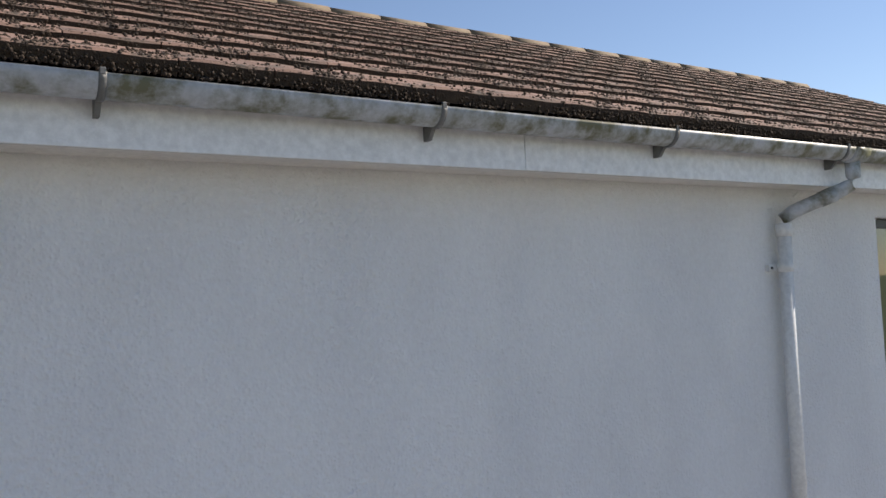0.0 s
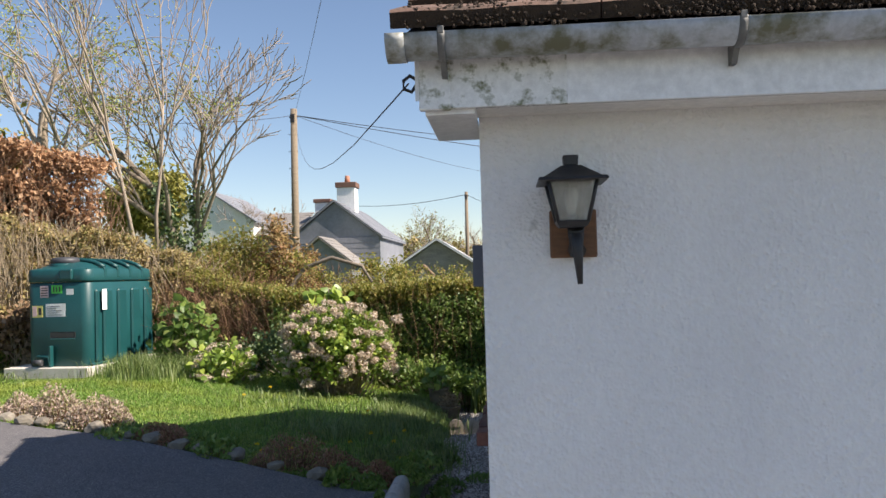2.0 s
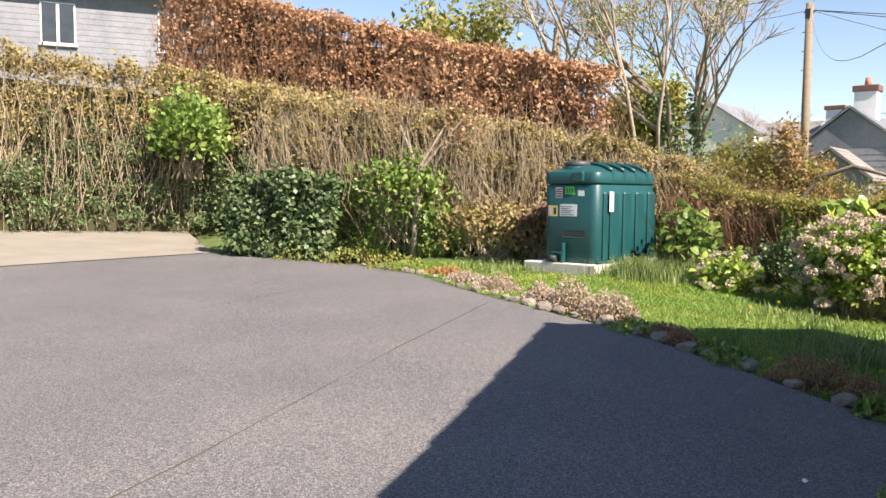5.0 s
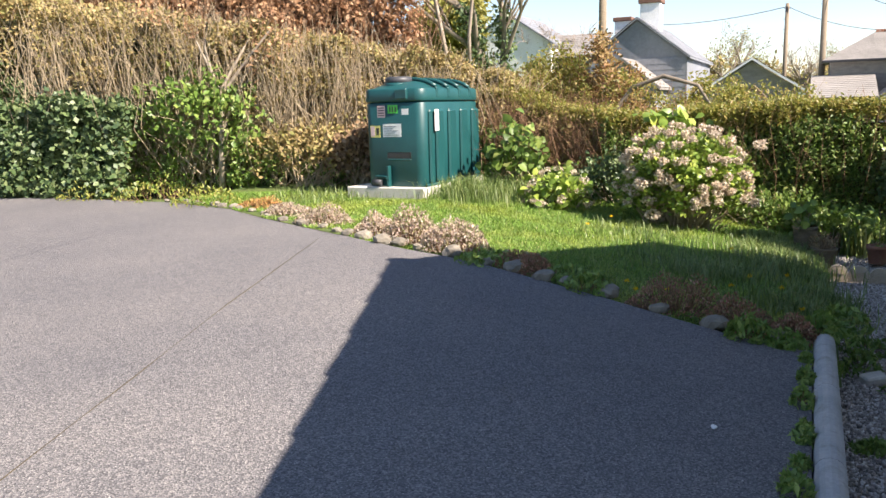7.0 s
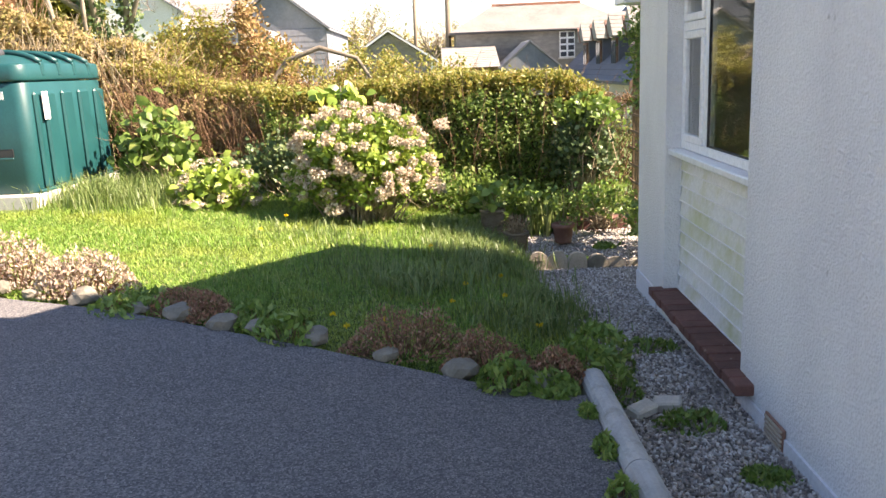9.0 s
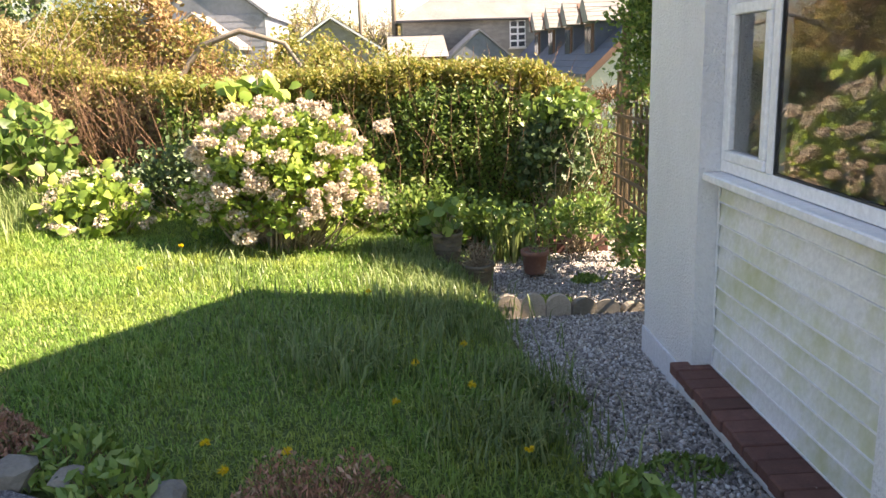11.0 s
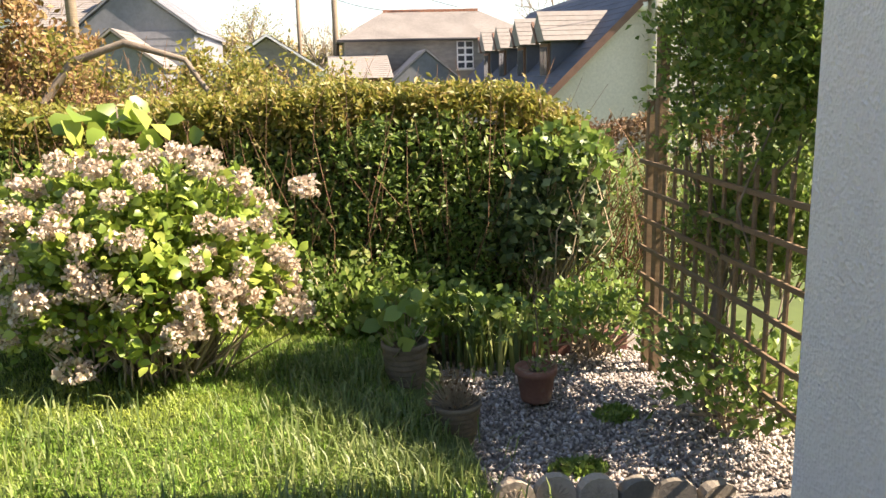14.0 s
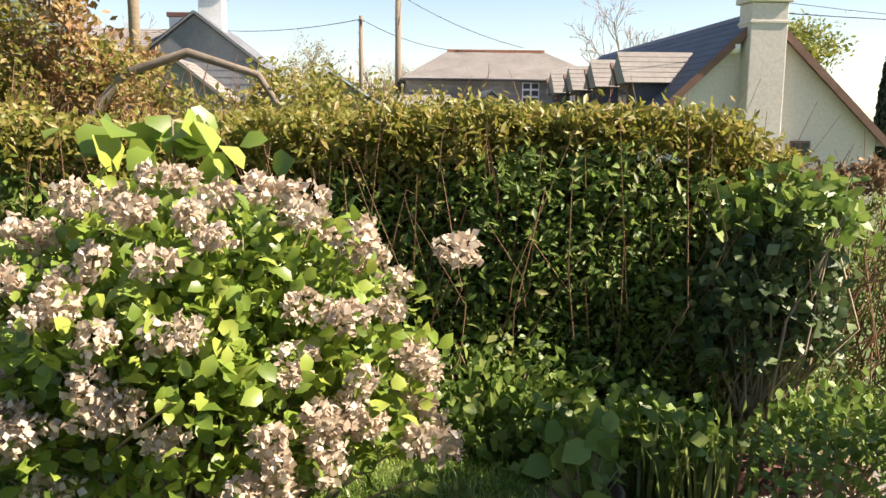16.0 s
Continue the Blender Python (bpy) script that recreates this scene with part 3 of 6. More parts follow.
# verge boards of the gable
for nm, (y0, z0), (y1, z1) in (("verge_board", (-0.22, 1.78), (RIDGE_Y, RIDGE_Z - 0.24)), ("verge_board_2", (6.1, 1.74), (RIDGE_Y, RIDGE_Z - 0.24))):
    bm = bmesh.new()
    q = []
    for dx in (0.0, 0.02):
        q.append([bm.verts.new((roof_left(y) + 0.035 + dx, y, z + k)) for y, z, k in ((y0, z0, 0), (y1, z1, 0), (y1, z1, 0.16), (y0, z0, 0.16))])
    bm.faces.new(q[0])
    bm.faces.new(q[1][::-1])
    for k in range(4):
        bm.faces.new((q[0][k], q[0][(k + 1) % 4], q[1][(k + 1) % 4], q[1][k]))
    bmesh.ops.recalc_face_normals(bm, faces=bm.faces)
    tagged(part(nm, bm, M_upvc, None), "white board along the gable verge", "verge", "", "structure")
    bm = bmesh.new()
    q = []
    for dz in (0.0, 0.012):
        q.append([bm.verts.new(p) for p in ((roof_left(y0) + 0.057, y0, z0 + dz), (0.025 * y0 - 0.004, y0, z0 + dz), (0.025 * y1 - 0.004, y1, z1 + dz), (roof_left(y1) + 0.057, y1, z1 + dz))])
    bm.faces.new(q[0])
    bm.faces.new(q[1][::-1])
    for k in range(4):
        bm.faces.new((q[0][k], q[0][(k + 1) % 4], q[1][(k + 1) % 4], q[1][k]))
    bmesh.ops.recalc_face_normals(bm, faces=bm.faces)
    part("verge_soffit", bm, M_soffit, bpy.data.objects[nm])
bm = boxbm(-0.155, -0.004, -0.2, 0.28, 1.74, 1.764, 0.002)
tagged(part("eave_box", bm, M_upvc, None), "white boxed end of the eaves", "eaves", "", "structure")
bm = boxbm(0.02, 0.30, 5.79, 6.1, 1.66, 1.8, 0.003)
tagged(part("eave_box_2", bm, M_upvc, None), "white boxed end of the rear eaves", "eaves", "", "structure")

# gutter with brackets
gutter = thing("gutter", "grey half-round plastic gutter, streaked with algae, under the tiles", "gutter")
GY0, GZ0, GR = -0.305, 1.925, 0.062


def half_round(x0, x1, r, thick=0.004):
    bm = bmesh.new()
    prof = [(r * math.cos(a), r * 1.05 * math.sin(a)) for a in np.linspace(math.pi, 2 * math.pi, 13)]
    prof += [((r - thick) * math.cos(a), (r - thick) * 1.05 * math.sin(a)) for a in np.linspace(2 * math.pi, math.pi, 13)]
    A = [bm.verts.new((x0, GY0 + y, GZ0 + z + 0.02)) for y, z in prof]
    B = [bm.verts.new((x1, GY0 + y, GZ0 + z + 0.02)) for y, z in prof]
    n = len(prof)
    for i in range(n):
        bm.faces.new((A[i], A[(i + 1) % n], B[(i + 1) % n], B[i])).smooth = True
    for V, s in ((A, 1), (B, -1)):
        for i in range(12):
            bm.faces.new([V[i], V[i + 1], V[n - 2 - i], V[n - 1 - i]][::s])
    bmesh.ops.recalc_face_normals(bm, faces=bm.faces)
    return bm


part("channel", half_round(-0.20, 9.1, GR), M_gutter, gutter)
bm = half_round(-0.25, -0.195, GR + 0.004, 0.006)
prof = [(GR * math.cos(a), GR * 1.05 * math.sin(a)) for a in np.linspace(math.pi, 2 * math.pi, 13)]
bm.faces.new([bm.verts.new((-0.249, GY0 + y, GZ0 + z + 0.02)) for y, z in prof])
part("end_cap", bm, M_gutter, gutter, "grey gutter end cap")
for k, x in enumerate((-0.09, 0.742, 1.881, 3.08, 4.362, 5.45, 6.5, 7.5, 8.5)):
    bm = half_round(x - 0.011, x + 0.011, GR + 0.005, 0.006)
    box(bm, x - 0.009, x + 0.009, GY0 - GR - 0.006, GY0 - GR + 0.004, GZ0 + 0.012, GZ0 + 0.034, 0.002)
    vs = box(bm, x - 0.008, x + 0.008, GY0 + 0.0, GY0 + 0.078, GZ0 - 0.085, GZ0 - 0.03)
    for v in vs:
        if v.co.y < GY0 + 0.02 and v.co.z < GZ0 - 0.06:
            v.co.y += 0.045
    part("bracket", bm, M_bracket, gutter, "weathered gutter bracket, darkened with painted shadow")
bm = half_round(4.43, 4.56, GR + 0.007, 0.008)
part("outlet", bm, M_gutter, gutter, "gutter outlet")

downpipe = thing("downpipe", "white plastic rainwater downpipe with a swan-neck on the wall", "downpipe")
part("offset_pipe", tubebm([(4.495, -0.30, 1.89), (4.495, -0.30, 1.80), (4.48, -0.285, 1.755), (4.45, -0.25, 1.73), (4.26, -0.09, 1.632), (4.225, -0.062, 1.60), (4.215, -0.058, 1.54)], 0.038, 14), M_gutter, downpipe, "grey swan-neck")
part("offset_collar", tubebm([(4.43, -0.232, 1.718), (4.37, -0.182, 1.688)], 0.043, 14), M_gutter, downpipe, "grey pipe socket")
part("pipe", tubebm([(4.215, -0.058, 1.57), (4.205, -0.055, -0.3)], 0.037, 14), M_pipe, downpipe)
part("collar", tubebm([(4.215, -0.058, 1.57), (4.215, -0.058, 1.50)], 0.043, 14), M_pipe, downpipe)
bm = tubebm([(4.21, -0.056, 1.36), (4.21, -0.056, 1.31)], 0.042, 14)
box(bm, 4.115, 4.305, -0.026, -0.001, 1.315, 1.35, 0.003)
clip = part("clip", bm, M_pipe, downpipe)
for dx in (-0.075, 0.075):
    part("screw", tubebm([(4.21 + dx, -0.032, 1.333), (4.21 + dx, -0.02, 1.333)], 0.007, 8), M_ink, clip)

# roof tiles, moss and ridge
COURSES, GAUGE = 13, 0.325
SL = Vector((0, RIDGE_Y - EAVE_Y, RIDGE_Z - EAVE_Z))
SLOPE = math.atan2(SL.z, SL.y)


def tile_mesh(w, length=0.39, th=0.052):
    bm = bmesh.new()
    n = 7
    top = [[bm.verts.new((w * i / (n - 1), y, th + 0.002 * math.sin(math.pi * 2 * i / (n - 1)))) for i in range(n)] for y in (0.0, 0.014, length)]
    for i in range(n):
        top[0][i].co.z -= 0.008
    bot = [[bm.verts.new((w * i / (n - 1), y, 0.0 if y == 0 else 0.004)) for i in range(n)] for y in (0.0, length)]
    for i in range(n - 1):
        for r in (0, 1):
            bm.faces.new((top[r][i], top[r][i + 1], top[r + 1][i + 1], top[r + 1][i]))
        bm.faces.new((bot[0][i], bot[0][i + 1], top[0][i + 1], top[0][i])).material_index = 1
    bm.faces.new((bot[0][0], top[0][0], top[1][0], top[2][0], bot[1][0]))
    bm.faces.new((bot[0][-1], bot[1][-1], top[2][-1], top[1][-1], top[0][-1]))
    bmesh.ops.recalc_face_normals(bm, faces=bm.faces)
    me = bpy.data.meshes.new("tile")
    bm.to_mesh(me)
    bm.free()
    me.materials.append(M_tile)
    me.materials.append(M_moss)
    return me


TILE = tile_mesh(0.292)
rt = random.Random(3)
TILES = []
for c in range(COURSES - 1):
    u = c * GAUGE
    y, z = EAVE_Y + math.cos(SLOPE) * u, EAVE_Z + math.sin(SLOPE) * u
    off = roof_left(y) + (0.0 if c % 2 else -0.012)
    for k in range(32):
        TILES.append((off + 0.297 * k, y, z, c, k))


# ---- rain of things follows; windows first ----
def window_unit(name, s0, s1, z0, z1, inset, splits, label, fans=()):
    """A upvc window in the west wall: splits are the mullions along s; fans: openings with a top light."""
    w = thing(name, label, "window", "", "structure", MB)
    x0, x1, fw = inset, inset + 0.06, 0.055
    bm = boxbm(x0, x1, s0, s1, z0, z0 + fw, 0.004)
    box(bm, x0, x1, s0, s1, z1 - fw, z1, 0.004)
    box(bm, x0, x1, s0, s0 + fw, z0 + fw, z1 - fw, 0.004)
    box(bm, x0, x1, s1 - fw, s1, z0 + fw, z1 - fw, 0.004)
    for s in splits:
        box(bm, x0, x1, s - fw / 2, s + fw / 2, z0 + fw, z1 - fw, 0.004)
    part("window_frame", bm, M_frame, w)
    edges = [s0 + fw / 2] + list(splits) + [s1 - fw / 2]
    for i, (a, b) in enumerate(zip(edges, edges[1:])):
        a, b = a + fw / 2, b - fw / 2
        cells = [(z0 + fw, z1 - fw)]
        if i in fans:
            zt = z1 - 0.29
            part("transom", boxbm(x0 - 0.002, x1, a, b, zt, zt + fw, 0.004), M_frame, w)
            cells = [(z0 + fw, zt), (zt + fw, z1 - fw)]
        for lo_, hi_ in cells:
            if i in fans:
                sw = 0.05
                bm = boxbm(x0 - 0.012, x0 + 0.03, a + 0.002, b - 0.002, lo_ + 0.002, lo_ + sw, 0.006)
                box(bm, x0 - 0.012, x0 + 0.03, a + 0.002, b - 0.002, hi_ - sw, hi_ - 0.002, 0.006)
                box(bm, x0 - 0.012, x0 + 0.03, a + 0.002, a + sw, lo_ + sw, hi_ - sw, 0.006)
                box(bm, x0 - 0.012, x0 + 0.03, b - sw, b - 0.002, lo_ + sw, hi_ - sw, 0.006)
                sash = part("sash", bm, M_frame, w)
                a2, b2, l2, h2 = a + sw, b - sw, lo_ + sw, hi_ - sw
            else:
                a2, b2, l2, h2 = a, b, lo_, hi_
                bm = bmesh.new()
                for p in ((a2, a2 + 0.008, l2, h2), (b2 - 0.008, b2, l2, h2), (a2 + 0.008, b2 - 0.008, l2, l2 + 0.008), (a2 + 0.008, b2 - 0.008, h2 - 0.008, h2)):
                    box(bm, x0 + 0.008, x0 + 0.03, *p)
                part("gasket", bm, M_ink, w, "black rubber gasket")
            pane = part("pane", boxbm(x0 + 0.014, x0 + 0.020, a2 - 0.004, b2 + 0.004, l2 - 0.004, h2 + 0.004), M_glass, w)
            pane.visible_shadow = False
    return w


win2 = window_unit("window_2", 3.423, 4.977, 0.66, 1.70, 0.10, [4.47], "white plastic window with one narrow and one wide light", fans=(1,))
win1 = window_unit("window_1", 0.823, 1.887, 0.655, 1.70, 0.10, [1.36], "white plastic window in the first recess", fans=(0,))
bm = boxbm(0.015, 0.115, 3.423, 4.977, 0.618, 0.657, 0.006)
part("window_sill", bm, M_frame, win2, "white plastic sill")
bm = boxbm(0.02, 0.10, 0.823, 1.887, 0.632, 0.655, 0.004)
part("window_sill", bm, M_frame, win1, "white plastic sill")
clad = thing("cladding_panel", "white shiplap boards below the window, green with algae", "cladding", "", "structure", MB)
M_clad = surface("algae_white_board", (0.70, 0.71, 0.70), (0.78, 0.79, 0.77), 3, 40, 0.4, 0.03, stain=(0.50, 0.52, 0.30), stain_at=(0.45, 0.68), stain_scale=2.6)
nb = 9
for k in range(nb):
    z0 = -0.308 + k * (0.924 / nb)
    bm = prism([(0.108, z0 + 0.008), (0.096, z0 + 0.008), (0.116, z0 + 0.924 / nb), (0.13, z0 + 0.924 / nb), (0.13, z0 + 0.003)], 3.424, 4.976)
    bd = part("board", bm, M_clad, clad)
    # Added white strip: the highlight along each board's groove, put into colour.
    part("bead", boxbm(0.090, 0.108, 3.425, 4.956, z0 + 0.001, z0 + 0.0075), M_frame, bd)
part("back_board", boxbm(0.131, 0.28, 3.424, 4.976, -0.315, 0.616), M_white, clad)
part("edge_strip", boxbm(0.096, 0.101, 4.958, 4.975, -0.305, 0.615), M_frame, clad)
for nm, s0, s1, zt, dep in (("brick_sill", 3.22, 5.04, -0.311, 0.13), ("brick_sill_2", 0.767, 1.93, 0.60, 0.12)):
    sill = thing(nm, "red-brown brick sill spotted with lichen", "sill", "brick sills", "structure", MB)
    n = round((s1 - s0) / 0.112)
    st = (s1 - s0) / n
    for k in range(n):
        bm = boxbm(-0.09 + 0.004 * math.sin(k * 2.3), dep - 0.03, s0 + st * k + 0.002, s0 + st * (k + 1) - 0.002, zt - 0.058, zt + 0.003 * math.sin(k * 1.7), 0.006)
        part("brick", bm, M_brick, sill)
    part("mortar", boxbm(-0.078, dep - 0.035, s0 + 0.01, s1 - 0.01, zt - 0.055, zt - 0.008), M_brick, sill)
for s0 in (2.82, 1.86):
    vent = thing("air_vent", "buff terracotta air brick low in the wall", "vent", "air bricks", "", MB)
    part("vent_frame", boxbm(-0.016, -0.004, s0, s0 + 0.215, -0.475, -0.36, 0.002), M_terra, vent)
    for k in range(5):
        part("slat", boxbm(-0.024, -0.015, s0 + 0.012, s0 + 0.203, -0.467 + k * 0.022, -0.457 + k * 0.022), M_arch, vent)
# window beside the downpipe
w3 = thing("window_3", "dark-framed window in the front wall", "window", "", "structure")
bm = boxbm(5.205, 5.975, 0.05, 0.11, 0.605, 0.66, 0.003)
box(bm, 5.205, 5.975, 0.05, 0.11, 1.56, 1.615, 0.003)
box(bm, 5.205, 5.26, 0.05, 0.11, 0.66, 1.56, 0.003)
box(bm, 5.92, 5.975, 0.05, 0.11, 0.66, 1.56, 0.003)
part("window_frame", bm, M_black, w3)
part("pane", boxbm(5.255, 5.925, 0.07, 0.076, 0.655, 1.565), M_glass, w3)


# ---- things by the house ----
def lantern():
    t = thing("wall_lantern", "black metal carriage lantern on a wooden wall block", "lantern")
    cx, cy = 0.265, -0.125
    part("wall_block", boxbm(0.202, 0.350, -0.024, -0.001, 1.318, 1.47, 0.004), M_rustwood, t, "stained wooden block")

    def pyramid(z0, z1, a, b):
        bm = bmesh.new()
        lo_ = [bm.verts.new((cx + sx * a, cy + sy * a, z0)) for sx, sy in ((-1, -1), (1, -1), (1, 1), (-1, 1))]
        hi_ = [bm.verts.new((cx + sx * b, cy + sy * b, z1)) for sx, sy in ((-1, -1), (1, -1), (1, 1), (-1, 1))]
        bm.faces.new(lo_[::-1])
        bm.faces.new(hi_)
        for k in range(4):
            bm.faces.new((lo_[k], lo_[(k + 1) % 4], hi_[(k + 1) % 4], hi_[k]))
        bmesh.ops.bevel(bm, geom=list(bm.edges), offset=0.003, segments=1, affect="EDGES")
        return bm

    part("roof", pyramid(1.545, 1.556, 0.105, 0.100), M_black, t)
    part("roof", pyramid(1.556, 1.596, 0.088, 0.030), M_black, t)
    part("finial", pyramid(1.596, 1.628, 0.021, 0.024), M_black, t)
    for sx, sy in ((-1, -1), (1, -1), (1, 1), (-1, 1)):
        part("cage_bar", tubebm([(cx + sx * 0.045, cy + sy * 0.045, 1.425), (cx + sx * 0.072, cy + sy * 0.072, 1.547)], 0.006, 6), M_black, t)
    part("cage_base", pyramid(1.408, 1.428, 0.040, 0.052), M_black, t)
    m, nt, p = node_mat("lantern_glass")
    p.inputs["Base Color"].default_value, p.inputs["Roughness"].default_value = (0.85, 0.85, 0.8, 1), 0.25
    p.inputs["Transmission Weight"].default_value = 0.85
    for k in range(4):
        bm = bmesh.new()
        rows = ((1.43, 0.042), (1.543, 0.067))
        ax = ((1, 0), (0, 1), (-1, 0), (0, -1))[k]
        q = []
        for z, r in rows:
            for s in (-1, 1):
                q.append(bm.verts.new((cx + ax[0] * r - ax[1] * s * r, cy + ax[1] * r + ax[0] * s * r, z)))
        bm.faces.new((q[0], q[1], q[3], q[2]))
        bmesh.ops.solidify(bm, geom=list(bm.faces), thickness=0.002)
        part("pane", bm, m, t, "dusty glass pane")
    bulb = part("bulb", lathe([(0.001, 1.44), (0.014, 1.445), (0.016, 1.47), (0.024, 1.495), (0.020, 1.52), (0.001, 1.53)], 12), M_paper, t)
    bulb.location = (cx, cy, 0)
    part("arm", tubebm([(cx + 0.012, cy + 0.02, 1.41), (cx + 0.015, -0.07, 1.36), (cx + 0.02, -0.03, 1.34)], [0.026, 0.022, 0.03], 8), M_black, t)
    part("tail", tubebm([(cx + 0.012, -0.10, 1.41), (cx + 0.016, -0.105, 1.33), (cx + 0.02, -0.11, 1.235)], [0.024, 0.016, 0.008], 8), M_black, t)
    t.location = (0.014, 0, -0.016)


lantern()
bm = boxbm(-0.04, -0.001, 0.10, 0.42, 1.215, 1.355, 0.003)
bmesh.ops.transform(bm, matrix=MB, verts=bm.verts)
tagged(part("slate_plaque", bm, M_darkslate, None), "dark slate house plaque fixed to the wall", "plaque")
hook = thing("cable_hook", "black metal cable eye on the fascia corner", "hook")
part("eye", tubebm([(-0.18, -0.15, 1.86), (-0.205, -0.15, 1.875), (-0.225, -0.15, 1.86), (-0.225, -0.15, 1.835), (-0.2, -0.15, 1.825), (-0.185, -0.15, 1.845)], 0.006, 6), M_black, hook)

kerb = thing("kerb_edging", "weathered round-topped concrete edging between asphalt and gravel", "edging")
yk = 3.16
for L in (0.92, 0.9, 0.92, 0.6):
    prof = [(-0.055, -0.5), (0.055, -0.5)] + [(0.058 * math.cos(a), -0.215 + 0.058 * math.sin(a)) for a in np.linspace(0, math.pi, 9)]
    bm = prism([(x - 0.715, z) for x, z in prof], yk - L, yk - 0.006)
    part("kerb_stone", bm, M_concrete, kerb)
    yk -= L

arches = thing("arch_edging", "row of buff cast edging stones with fan pattern across the gravel", "edging")
for k in range(6):
    w, hgt = 0.085, (0.145, 0.15, 0.15, 0.13, 0.11, 0.10)[k]
    out = [(-w, -0.06), (w, -0.06), (w, hgt * 0.45)] + [(w * math.cos(a), hgt * 0.45 + hgt * 0.55 * math.sin(a)) for a in np.linspace(0.15, math.pi - 0.15, 9)] + [(-w, hgt * 0.45)]
    bm = prism(out, -0.025, 0.025)
    a = part("stone", bm, M_arch if k < 3 else M_stone, arches)
    a.matrix_basis = pose(-0.545 + 0.176 * k, 6.62 + 0.012 * (k % 2), -0.535 - 0.01 * k, (0, -3, 2, 6, -8, 10)[k], (0, 1, -1, 4, -5, 6)[k], (1, -2, 2, 8, -10, 14)[k])
    if k < 3:
        bm = bmesh.new()
        for j in range(7):
            g = math.radians(15 + 25 * j)
            box(bm, 0.012, 0.055, -0.031, -0.024, -0.004, 0.004, m=pose(0, 0, hgt * 0.4, 0, -math.degrees(g), 0))
        r = part("fan_rib", bm, M_arch, a)


def rock(seed, r, mat=None, squash=0.65):
    bm = bmesh.new()
    bmesh.ops.create_icosphere(bm, subdivisions=2, radius=r)
    rr = random.Random(seed)
    o = Vector((rr.random() * 9, rr.random() * 9, rr.random() * 9))
    for v in bm.verts:
        v.co *= 1 + 0.45 * noise.noise(v.co / r * 0.9 + o)
        v.co.z *= squash
    me = bpy.data.meshes.new("stone")
    bm.to_mesh(me)
    bm.free()
    me.materials.append(mat or M_stone)
    return me


rs = random.Random(11)
ROCKS = [rock(i, 0.1) for i in range(6)]
xs = -0.95
while xs > -9.4:
    y = float(edge_y(xs)) + 0.10 + rs.uniform(-0.03, 0.05)
    s = rs.uniform(0.5, 1.0) * (1.0 if xs > -6 else 0.7)
    ob = tagged(new("edging_stone", ROCKS[rs.randrange(6)]), "rounded grey-brown stone edging the flower border", "stone", "border stones")
    ob.matrix_world = Matrix.Translation((xs, y, float(asphalt_z(xs, y)) + 0.015)) @ pose(0, 0, 0, 0, 0, rs.uniform(0, 360)) @ Matrix.Scale(s, 4)
    xs -= rs.uniform(0.17, 0.42)
for x, y, rz in ((-0.44, 3.30, 30), (-0.30, 3.36, -20)):
    bm = boxbm(-0.07, 0.07, -0.045, 0.045, -0.035, 0.02, 0.01)
    ob = tagged(part("broken_slab", bm, M_slab, None), "broken pale paving piece lying on the gravel", "slab")
    ob.matrix_world = pose(x, y, float(gravel_z(x, y)) + 0.045, 8, -6, rz)
ob = tagged(new("pebble", rock(40, 0.014, M_paper)), "small white pebble on the asphalt", "pebble")
ob.location = (-1.165, 1.582, float(asphalt_z(-1.165, 1.582)) + 0.01)


